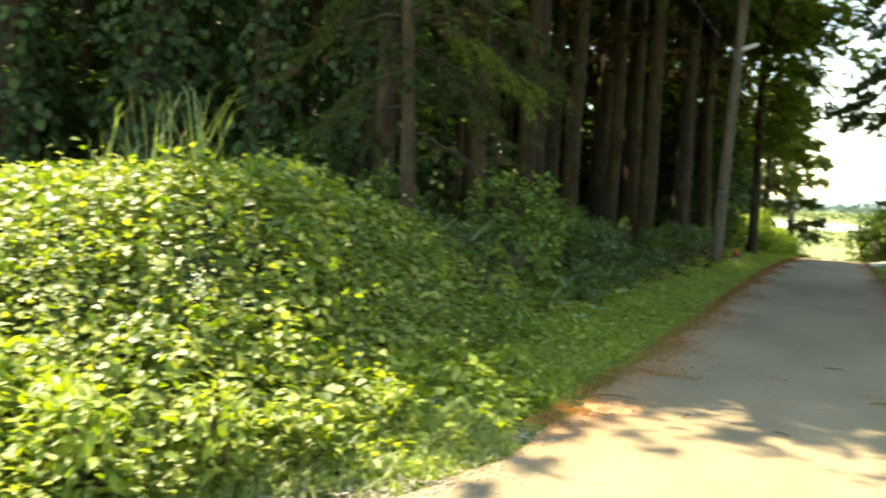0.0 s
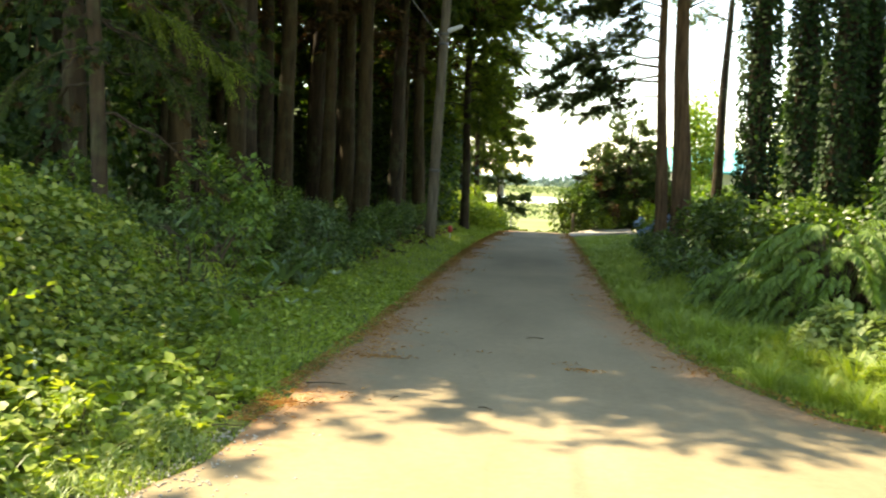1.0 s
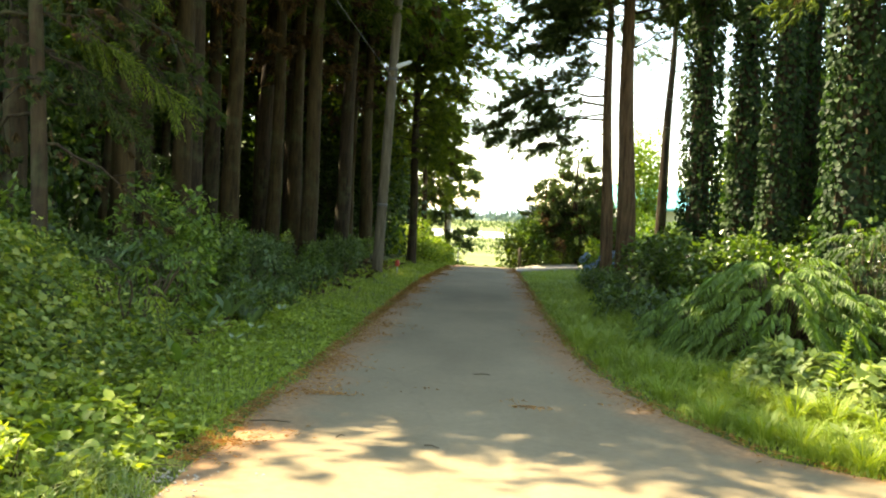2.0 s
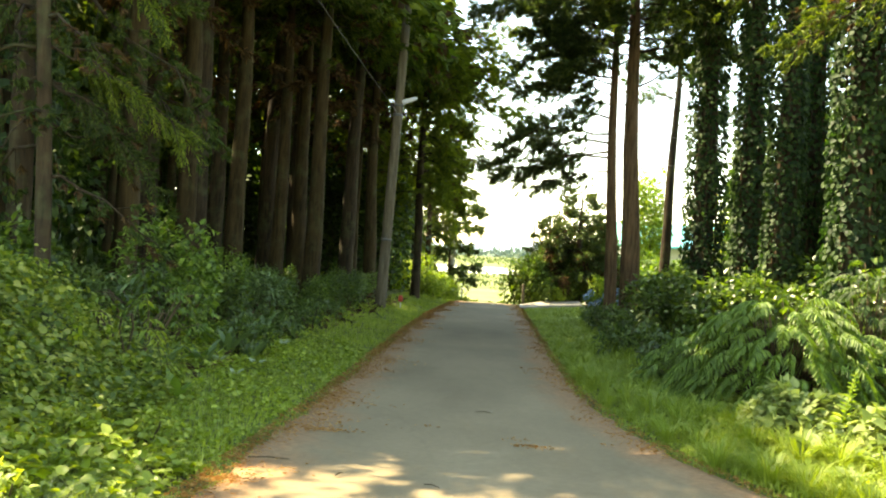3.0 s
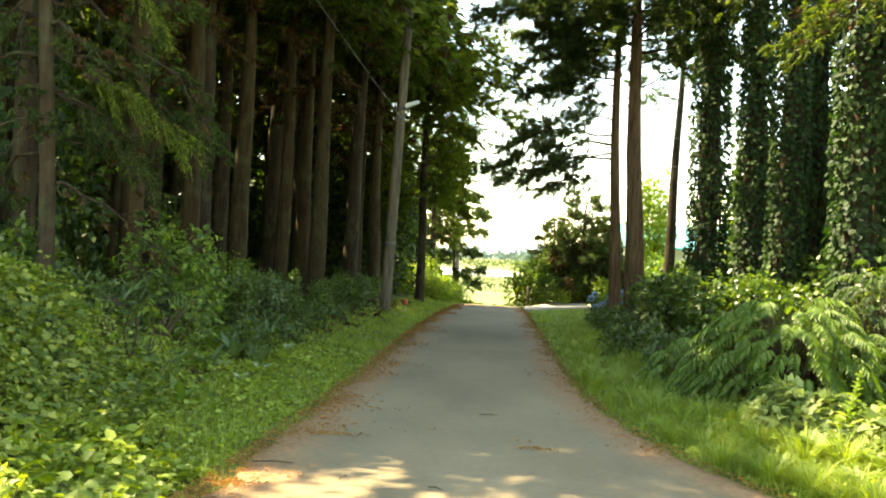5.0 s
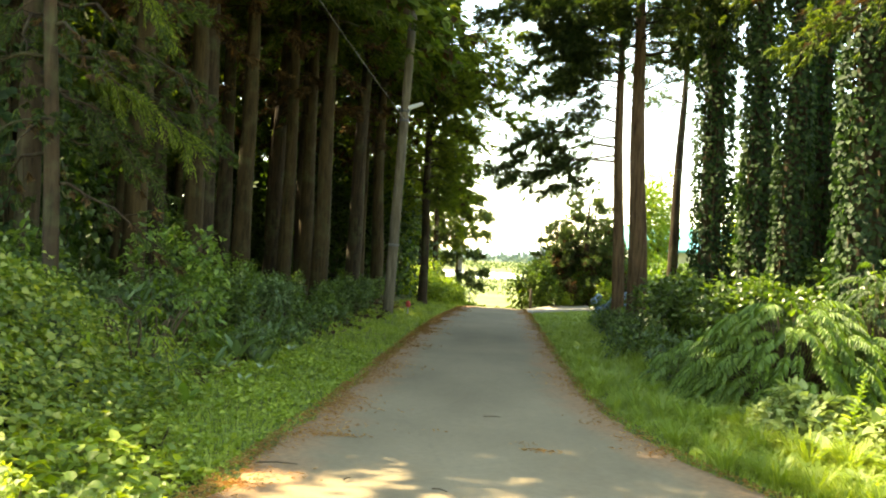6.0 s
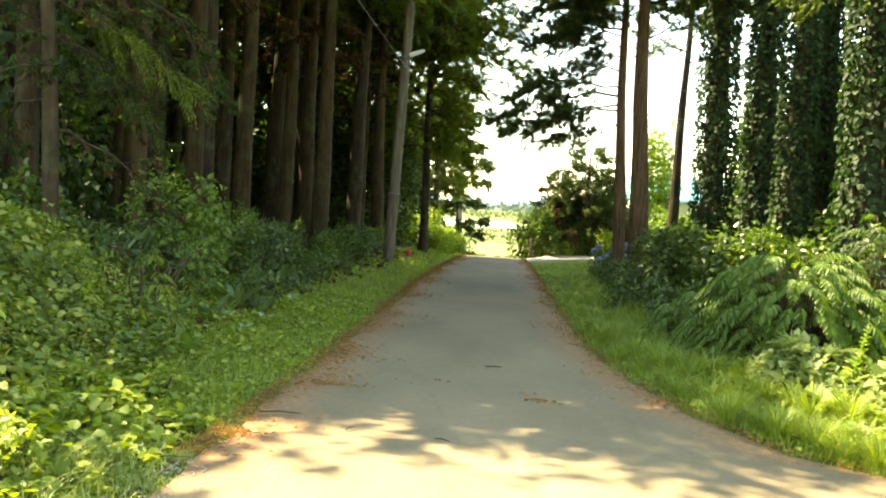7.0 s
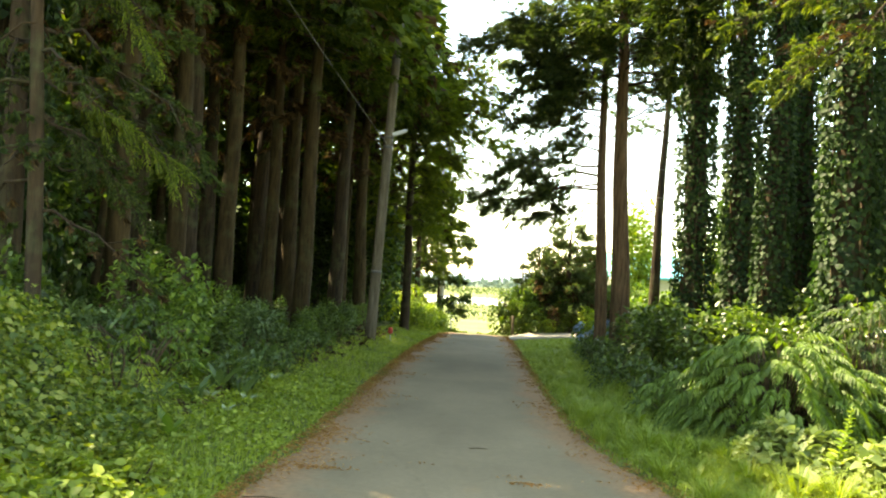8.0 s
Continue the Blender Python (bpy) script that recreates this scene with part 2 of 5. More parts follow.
def part(name, bm, material, parent, label=""):
    me = bpy.data.meshes.new(name)
    bm.normal_update()
    bm.to_mesh(me)
    bm.free()
    me.materials.append(material)
    return attach(name, me, parent, label)


def thing(name, place, label, category, group="", kind=""):
    ob = new(name)
    ob.empty_display_size = 0.2
    ob.matrix_basis = Matrix.Translation(place)
    return tagged(ob, label, category, group, kind)


def unit(v):
    return v / np.maximum(np.linalg.norm(v, axis=-1, keepdims=True), 1e-9)


SHAPES = {
    # along, across, lift
    "diamond": (np.array([(0, 0, 0), (0.42, -0.5, 0.10), (1, 0, -0.10), (0.42, 0.5, 0.10)]), np.array([(0, 1, 2), (0, 2, 3)])),
    "ovate": (np.array([(0, 0, 0), (0.25, -0.46, 0.10), (0.65, -0.40, 0.06), (1, 0, -0.14), (0.65, 0.40, 0.06), (0.25, 0.46, 0.10)]),
              np.array([(0, 1, 2), (0, 2, 3), (0, 3, 4), (0, 4, 5)])),
    "heart": (np.array([(0.08, 0, 0), (-0.1, -0.34, 0.05), (0.28, -0.56, 0.10), (0.7, -0.28, 0.02), (1, 0, -0.16), (0.7, 0.28, 0.02), (0.28, 0.56, 0.10), (-0.1, 0.34, 0.05)]),
              np.array([(0, 1, 2), (0, 2, 3), (0, 3, 4), (0, 4, 5), (0, 5, 6), (0, 6, 7)])),
    "lance": (np.array([(0, 0, 0), (0.2, -0.42, 0.04), (0.45, -0.5, 0.03), (0.75, -0.32, -0.06), (1, 0, -0.26), (0.75, 0.32, -0.06), (0.45, 0.5, 0.03), (0.2, 0.42, 0.04), (0.5, 0, 0.0)]),
              np.array([(0, 1, 8), (1, 2, 8), (2, 3, 8), (3, 4, 8), (4, 5, 8), (5, 6, 8), (6, 7, 8), (7, 0, 8)])),
}


def leaves(P, D, N, L, W, shape="diamond"):
    """Vertices and triangles of many leaves: feet P, ways D, faces N, lengths L, widths W."""
    tv, tf = SHAPES[shape]
    P, D, N = np.asarray(P, float), unit(np.asarray(D, float)), np.asarray(N, float)
    S = unit(np.cross(N, D))
    U = np.cross(D, S)
    L, W = np.broadcast_to(L, len(P)), np.broadcast_to(W, len(P))
    V = (P[:, None] + tv[None, :, 0, None] * (D * L[:, None])[:, None] + tv[None, :, 1, None] * (S * W[:, None])[:, None] + tv[None, :, 2, None] * (U * L[:, None])[:, None])
    F = tf[None] + (np.arange(len(P)) * len(tv))[:, None, None]
    return V.reshape(-1, 3), F.reshape(-1, 3)


def join(chunks):
    vs, fs, n = [], [], 0
    for v, f in chunks:
        vs.append(v)
        fs.append(f + n)
        n += len(v)
    return np.concatenate(vs), np.concatenate(fs)


def blades(P, height, width, lean, heading):
    """Grass: three-step blades that bend over."""
    n = len(P)
    d = np.stack([np.cos(heading), np.sin(heading), np.zeros(n)], 1)
    s = np.stack([-np.sin(heading), np.cos(heading), np.zeros(n)], 1)
    up = np.array([0, 0, 1.0])
    levels = ((0, 0, 1.0), (0.45, 0.12, 0.85), (0.8, 0.45, 0.55), (0.92, 1.0, 0.0))
    rows = []
    for h, l, w in levels[:3]:
        c = P + up * (h * height)[:, None] + d * (l * lean)[:, None]
        rows += [c - s * (w * width / 2)[:, None], c + s * (w * width / 2)[:, None]]
    h, l, w = levels[3]
    rows.append(P + up * (h * height)[:, None] + d * (l * lean)[:, None])
    V = np.stack(rows, 1)
    f = np.array([(0, 1, 3), (0, 3, 2), (2, 3, 5), (2, 5, 4), (4, 5, 6)])
    return V.reshape(-1, 3), (f[None] + (np.arange(n) * 7)[:, None, None]).reshape(-1, 3)


def tube(points, radii, sides=8, rough=0.0):
    """A tapered limb along points, as triangles."""
    pts = np.asarray(points, float)
    tang = unit(np.gradient(pts, axis=0))
    ref = np.array([0.0, 0.0, 1.0]) if abs(tang[0][2]) < 0.8 else np.array([1.0, 0.0, 0.0])
    V = []
    a = np.linspace(0, 2 * np.pi, sides, endpoint=False)
    for p, t, r in zip(pts, tang, radii):
        s = unit(np.cross(t, ref))
        u = np.cross(s, t)
        rr = r * (1 + rough * rng.uniform(-1, 1, sides))
        V.append(p + s * (np.cos(a) * rr)[:, None] + u * (np.sin(a) * rr)[:, None])
    n = len(pts)
    V = np.concatenate(V + [pts[:1], pts[-1:]])
    F = []
    for i in range(n - 1):
        for k in range(sides):
            a0, a1, b0, b1 = i * sides + k, i * sides + (k + 1) % sides, (i + 1) * sides + k, (i + 1) * sides + (k + 1) % sides
            F += [(a0, b1, a1), (a0, b0, b1)]
    for k in range(sides):
        F += [(n * sides, k, (k + 1) % sides), (n * sides + 1, (n - 1) * sides + (k + 1) % sides, (n - 1) * sides + k)]
    return V, np.array(F)


def step(v):
    v = np.clip(v, 0, 1)
    return v * v * (3 - 2 * v)


def wave(x, y, s=1.0, k=0.0):
    """A cheap smooth unevenness, about -1 to 1."""
    return (np.sin(x * 1.7 * s + 1.3 + k) * np.cos(y * 1.3 * s - 0.7 + 2 * k) + 0.6 * np.sin(x * 3.9 * s + y * 2.7 * s + k) + 0.4 * np.cos(x * 7.1 * s - y * 6.3 * s + 3 * k)) / 2.0


LEFT_Y, LEFT_X = (-6, 0, 1, 2, 3, 4, 5, 12, 22, 31, 41, 60), (-16, -14, -9, -5, -2.9, -2.02, -1.78, -1.76, -1.9, -1.9, -1.65, -1.65)
RIGHT_Y, RIGHT_X = (-6, 4.2, 4.8, 5.3, 5.8, 6.4, 7, 8.1, 9.8, 11.9, 16, 43, 60), (16, 14, 9, 6, 4.2, 2.7, 2.1, 1.75, 1.42, 1.22, 1.17, 1.28, 1.3)


def road_left(y):
    return np.interp(y, LEFT_Y, LEFT_X)


def road_right(y):
    return np.interp(y, RIGHT_Y, RIGHT_X)


def lane_z(y):
    y = np.asarray(y, float)
    z = np.where(y < 43, -0.0188 * np.maximum(y, -30), -0.808 - 0.11 * (y - 43))
    return np.maximum(z, -4.5)


def ground_z(x, y):
    x, y = np.asarray(x, float), np.asarray(y, float)
    near = step((y - 3.0) / 2.5) * (1 - step((y - 44) / 12))
    left = step((road_left(y) - 0.05 - x) / 2.4) * 0.36
    right = step((x - road_right(y) - 0.1) / 3.2) * 0.24
    z = lane_z(y) + near * (left + right)
    off = np.maximum(road_left(y) - x, x - road_right(y))
    return z + 0.035 * wave(x, y, 0.8) * step(off / 0.6) * (1 - step((y - 60) / 20)) - 0.03 * (off < 0.0)


# ---------------------------------------------------------------- ground, lane, distance
def grow(a, b, n, power=2.6):
    return a + (b - a) * np.linspace(0, 1, n)[1:] ** power


gx = np.concatenate([-grow(9, 3000, 26)[::-1], np.arange(-9, 9.01, 0.3), grow(9, 3000, 26)])
gy = np.concatenate([-grow(6, 800, 14)[::-1], np.arange(-6, 62, 0.5), grow(61.5, 4500, 40)])
X, Y = np.meshgrid(gx, gy)
Z = ground_z(X, Y)
idx = np.arange(X.size).reshape(X.shape)
q = np.stack([idx[:-1, :-1], idx[:-1, 1:], idx[1:, 1:], idx[1:, :-1]], -1).reshape(-1, 4)
ground = attach("ground", smooth(fast_mesh("ground", np.stack([X, Y, Z], -1).reshape(-1, 3), np.concatenate([q[:, [0, 1, 2]], q[:, [0, 2, 3]]]), M["ground"])))
tagged(ground, "dark soil and weeds by the lane, pale green fields beyond", "ground", kind="structure")


def build_road():
    ys = np.arange(-6, 60.01, 0.3)
    us = np.array([0, 0.012, 0.04, 0.08, 0.14, 0.22, 0.35, 0.5, 0.65, 0.78, 0.86, 0.92, 0.96, 0.988, 1.0])
    lo = road_left(ys) + 0.10 * wave(ys * 0.9, ys * 0 + 1, 1.3)
    hi = road_right(ys) + 0.10 * wave(ys * 0.9, ys * 0 + 5, 1.3)
    XX = lo[:, None] + (hi - lo)[:, None] * us[None]
    YY = np.broadcast_to(ys[:, None], XX.shape)
    ZZ = lane_z(YY) + 0.012 + 0.02 * (1 - (2 * us[None] - 1) ** 2) + 0.004 * wave(XX, YY, 1.1)
    ZZ[:, 0] -= 0.06
    ZZ[:, -1] -= 0.06
    ii = np.arange(XX.size).reshape(XX.shape)
    qq = np.stack([ii[:-1, :-1], ii[:-1, 1:], ii[1:, 1:], ii[1:, :-1]], -1).reshape(-1, 4)
    me = smooth(fast_mesh("road", np.stack([XX, YY, ZZ], -1).reshape(-1, 3), np.concatenate([qq[:, [0, 1, 2]], qq[:, [0, 2, 3]]]), M["road"]))
    inset = np.minimum(XX - lo[:, None], hi[:, None] - XX)
    edge = np.clip(1 - inset / 0.85, 0, 1) * step((YY - 3.5) / 2.5)
    at = me.attributes.new("edge", "FLOAT", "POINT")
    at.data.foreach_set("value", edge.astype(np.float32).ravel())
    return tagged(attach("road", me), "narrow worn grey lane with rusty needle litter along its edges", "road", kind="structure")


build_road()


def slab(name, outline, top, thick, material, label, category):
    """A flat-topped slab with a softened rim, on a plan outline."""
    bm = bmesh.new()
    vs = [bm.verts.new((x, y, z)) for (x, y), z in zip(outline, top)]
    face = bm.faces.new(vs)
    res = bmesh.ops.extrude_face_region(bm, geom=[face])
    for v in res["geom"]:
        if isinstance(v, bmesh.types.BMVert):
            v.co.z -= thick
    bmesh.ops.recalc_face_normals(bm, faces=bm.faces)
    bmesh.ops.bevel(bm, geom=[e for e in bm.edges], offset=0.015, segments=2, affect="EDGES")
    me = bpy.data.meshes.new(name)
    bm.to_mesh(me)
    bm.free()
    me.materials.append(material)
    return tagged(new(name, me), label, category, kind="structure")


slab("driveway", [(1.22, 38.6), (2.6, 39.6), (6.2, 42.2), (9.5, 43.0), (9.5, 47.0), (5.2, 46.0), (2.4, 42.6), (1.25, 42.3)],
     [-0.66, -0.56, -0.40, -0.38, -0.38, -0.40, -0.54, -0.74], 0.25, M["drive"], "pale sunlit concrete driveway leading off the lane", "driveway")


def river_and_distance():
    bm = bmesh.new()
    bmesh.ops.create_grid(bm, x_segments=20, y_segments=4, size=0.5)
    for v in bm.verts:
        bend = 14 * math.sin(v.co.x * 9)
        v.co = Vector((v.co.x * 900 - 20, 300 + v.co.y * (105 + 20 * math.sin(v.co.x * 5)) + bend, -4.42))
    me = bpy.data.meshes.new("river")
    bm.to_mesh(me)
    bm.free()
    me.materials.append(M["water"])
    tagged(new("river", me), "pale river reflecting the bright sky", "river", kind="structure")
    # reeds and low woods beyond the river
    for name, y0, y1, n, size, mat, label in (("river_reeds", 150, 240, 6000, 0.9, M["farwood"], "pale green reeds and weeds on the river bank"),
                                              ("far_meadow_bushes", 380, 700, 5000, 2.6, M["farwood"], "pale green bushes scattered over the far river meadow"),
                                              ("far_woods", 1000, 1250, 7000, 9.0, M["hazy"], "line of distant woods on the horizon, coloured with haze")):
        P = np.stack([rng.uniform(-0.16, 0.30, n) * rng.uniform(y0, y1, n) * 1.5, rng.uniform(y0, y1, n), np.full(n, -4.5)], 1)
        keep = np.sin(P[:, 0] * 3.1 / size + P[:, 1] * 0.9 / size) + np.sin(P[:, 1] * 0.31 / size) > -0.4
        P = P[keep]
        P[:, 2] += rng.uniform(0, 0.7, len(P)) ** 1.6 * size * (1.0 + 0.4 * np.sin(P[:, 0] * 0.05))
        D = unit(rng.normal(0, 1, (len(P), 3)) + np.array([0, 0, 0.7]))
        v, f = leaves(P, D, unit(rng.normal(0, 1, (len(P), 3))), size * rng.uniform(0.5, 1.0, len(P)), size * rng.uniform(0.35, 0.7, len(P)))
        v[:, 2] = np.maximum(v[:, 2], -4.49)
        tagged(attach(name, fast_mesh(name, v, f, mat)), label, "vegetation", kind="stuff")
    xs = np.linspace(-2600, 2600, 90)
    top = 22 + 16 * np.sin(xs * 0.0031 + 1) + 9 * np.sin(xs * 0.011) + 4 * np.sin(xs * 0.037)
    V = np.concatenate([np.stack([xs, np.full_like(xs, 3400), np.full_like(xs, -6)], 1), np.stack([xs, np.full_like(xs, 3650), top], 1), np.stack([xs, np.full_like(xs, 4000), np.full_like(xs, -6)], 1)])
    k = np.arange(89)
    F = np.concatenate([np.stack([k + a, k + 1 + a, k + 91 + a], 1) for a in (0, 90)] + [np.stack([k + a, k + 91 + a, k + 90 + a], 1) for a in (0, 90)])
    tagged(attach("backdrop", fast_mesh("backdrop", V, F, M["hill"])), "low hills on the horizon, coloured with blue haze", "hills", kind="structure")


river_and_distance()


# ---------------------------------------------------------------- foliage builders
def spray_leaves(P, D, count, length, width, spread=0.75, droop=0.25):
    """Fans of narrow strands at the feet P along the ways D: the foliage of cedars and pines."""
    n = len(P)
    PP = np.repeat(P, count, 0)
    DD = np.repeat(unit(D), count, 0)
    jitter = rng.normal(0, spread * 0.6, (n * count, 3))
    DD2 = unit(DD + jitter + np.array([0, 0, -droop]))
    PP = PP + DD * (rng.uniform(0, 0.8, n * count) * length)[:, None]
    return leaves(PP, DD2, unit(rng.normal(0, 1, (n * count, 3)) + np.array([0, 0, 1.2])), length * rng.uniform(0.5, 1.0, n * count), width * rng.uniform(0.7, 1.3, n * count))


def limb_path(a, b, sag, n=6):
    a, b = np.asarray(a, float), np.asarray(b, float)
    t = np.linspace(0, 1, n)[:, None]
    p = a + (b - a) * t
    p[:, 2] += sag * np.sin(np.pi * t[:, 0])
    p[1:-1] += rng.normal(0, 0.055 * np.linalg.norm(b - a) / 2, (n - 2, 3))
    return p


def along(path, ts):
    s = np.linspace(0, 1, len(path))
    return np.stack([np.interp(ts, s, path[:, k]) for k in range(3)], 1)


def make_conifer(name, height, radius, lean, limbs, bark, leaf, label, strands=8, strand=(0.26, 0.05), sprays=11, dead=0.0, side=1.1, tuft=False, limb_parts=False, coarse_above=99.0, bare_below=0.0):
    """A tall conifer: fluted tapering trunk, limbs (start height, end offset, sag), sprays along the outer limbs."""
    tree = thing(name, (0, 0, 0), label, "tree")
    zs = np.concatenate([[-0.3, 0.05, 0.3, 0.8], np.linspace(1.8, height, 14)])
    taper = np.interp(zs, [-0.3, 0.05, 0.3, 0.8, 2, height], [1.45, 1.3, 1.14, 1.05, 1.0, 0.12]) * radius
    path = np.stack([lean[0] * zs / height + 0.03 * np.sin(zs * 0.9), lean[1] * zs / height + 0.03 * np.cos(zs * 0.7), zs], 1)
    tv, tf = tube(path, taper, 14, 0.06)
    attach("trunk", smooth(fast_mesh("trunk", tv, tf, M[bark])), tree)
    wood, green, brown = [], [], []
    for z, end, sag in limbs:
        a = np.array([lean[0] * z / height, lean[1] * z / height, z])
        p = limb_path(a, a + np.array(end), sag)
        reach = float(np.linalg.norm(end))
        bough = tube(p, np.linspace(0.011 + 0.009 * reach, 0.004, len(p)), 6 if limb_parts else 4)
        if limb_parts:
            attach("limb", smooth(fast_mesh("limb", *bough, M["bark_dark"])), tree)
        else:
            wood.append(bough)
        m = max(3, int(sprays * reach / 2.2))
        ts = rng.uniform(0.12, 1.0, m) ** 0.75
        feet = along(p, ts)
        out = unit(np.array(end, float))
        lat = unit(np.cross(out, [0, 0, 1.0]))
        sgn = rng.choice([-1, 1], m) * rng.uniform(0.0, 1.0, m)
        way = unit(out * 0.7 + lat * (sgn * side)[:, None] + np.stack([np.zeros(m), np.zeros(m), rng.normal(-0.15, 0.35, m)], 1))
        twig_len = rng.uniform(0.25, 1.0, m) * min(1.0, reach / 2.0) * (1.3 - 0.7 * ts)
        tips = feet + way * twig_len[:, None]
        for f0, t0 in (zip(feet, tips) if limb_parts else ()):
            wood.append(tube(np.stack([f0, (f0 + t0) / 2 + (0, 0, 0.03), t0]), (0.009, 0.006, 0.003), 3))
        if tuft:
            allp = np.concatenate([feet + (tips - feet) * q for q in (0.25, 0.5, 0.75, 1.0)])
            alld, reps, wide = np.concatenate([way] * 4), strands, 1.35
        else:
            allp = np.concatenate([feet + (tips - feet) * q for q in (0.35, 0.7, 1.0)])
            alld, reps, wide = np.concatenate([way, way, way]), strands, 0.8
        allp = allp + rng.normal(0, 0.05, allp.shape)
        size = strand
        if z > coarse_above:
            reps, size = 5, (0.58, 0.27)
        pick = rng.random(len(allp)) < (dead if z > bare_below else 0.9)
        if pick.any():
            brown.append(spray_leaves(allp[pick], alld[pick], reps, size[0], size[1], wide))
        if (~pick).any():
            green.append(spray_leaves(allp[~pick], alld[~pick], reps, size[0], size[1], wide))
    if wood:
        v, f = join(wood)
        tagged(attach("branchwork", fast_mesh("branchwork", v, f, M["bark_dark"]), tree), kind="stuff")
    if green:
        v, f = join(green)
        attach("crown", fast_mesh("crown", v, f, M[leaf]), tree)
    if brown:
        v, f = join(brown)
        tagged(attach("withered_foliage", fast_mesh("withered_foliage", v, f, M["dead"]), tree, "withered brown sprays"), kind="stuff")
    return tree


def ring_limbs(z0, z1, n, r0, r1, drop=0.25):
    out = []
    for i in range(n):
        t = i / max(1, n - 1)
        a = i * 2.4 + rng.uniform(-0.4, 0.4)
        r = (r0 + (r1 - r0) * t) * rng.uniform(0.75, 1.15)
        out.append((z0 + (z1 - z0) * t, (r * math.cos(a), r * math.sin(a), -drop * r + 0.3 * t), 0.12 * r))
    return out


CEDAR_LABEL = "tall straight cedar with a bare brown trunk and dark crown"
GZ = lambda x, y: float(ground_z(x, y))


def place(tree, x, y, turn=0.0, scale=1.0, sink=0.05):
    tree.matrix_basis = Matrix.LocRotScale((x, y, GZ(x, y) - sink), Euler((0, 0, turn)), (scale, scale, scale))
    return tree


# Three patterns of wood cedar, copied through the wood.
patterns = []
for k, (h, r, z0) in enumerate(((17.0, 0.23, 8.0), (16.0, 0.20, 8.6), (18.0, 0.26, 8.4))):
    limbs = ring_limbs(z0, h - 0.6, 54, 2.9, 0.7) + ring_limbs(5.6, z0, 7, 0.7, 1.7, 0.3)
    patterns.append(make_conifer("cedar_tree", h, r, (rng.uniform(-0.4, 0.4), rng.uniform(-0.3, 0.3)), limbs, ("bark", "bark", "bark_dark")[k], "cedar", CEDAR_LABEL, 12, (0.27, 0.046), 8, 0.08, coarse_above=9.2, bare_below=7.9))
deep = make_conifer("cedar_tree", 17.0, 0.22, (0.2, 0.1), ring_limbs(6.0, 16.4, 40, 2.8, 0.7), "bark_dark", "cedar", "cedar deep inside the dark wood", 12, (0.27, 0.046), 9, 0.0, coarse_above=0.0)
bpy.data.objects.remove([o for o in deep.children if o.name.startswith("branchwork")][0])
patterns.append(deep)
wood_group = "cedars of the wood"
SPOTS = [(-6.53, 24, 0), (-6.09, 27, 1), (-7.22, 30, 2), (-4.95, 26.2, 0), (-6.42, 31, 2), (-5.86, 38, 1), (-5.45, 37, 0), (-5.7, 42, 2),
         (-6.65, 17, 1), (-6.87, 22, 2), (-8.24, 28, 2), (-7.8, 19.5, 0), (-5.1, 33, 2), (-4.6, 40.5, 1), (-7.2, 35, 0), (-8.6, 23.5, 2), (-9.6, 26, 1),
         (-4.5, 35, 0), (-8.2, 41, 0), (-9.2, 38, 1), (-12, 20, 3), (-6.3, 19.6, 1), (-5.9, 29.0, 0), (-5.85, 15.0, 1), (-7.4, 14.6, 0)]
used = []
for x, y, k in SPOTS:
    used.append((x, y))
    src = patterns[k]
    if not src.get("group"):
        tagged(place(src, x, y, rng.uniform(0, 6.28)), group=wood_group)
    else:
        t = copy_thing(src, Matrix.Identity(4))
        place(t, x, y, rng.uniform(0, 6.28), rng.uniform(0.92, 1.06))
tries = 0
while len(used) < 78 and tries < 4000:
    tries += 1
    x, y = rng.uniform(-30, -7.5), rng.uniform(9.5, 48)
    if y < 13.5 and x > -17 or y > 43 and x > -15 or min((x - a) ** 2 + (y - b) ** 2 for a, b in used) < 2.3 ** 2:
        continue
    used.append((x, y))
    place(copy_thing(patterns[3 if x < -11 else int(rng.integers(3))], Matrix.Identity(4)), x, y, rng.uniform(0, 6.28), rng.uniform(0.85, 1.08))


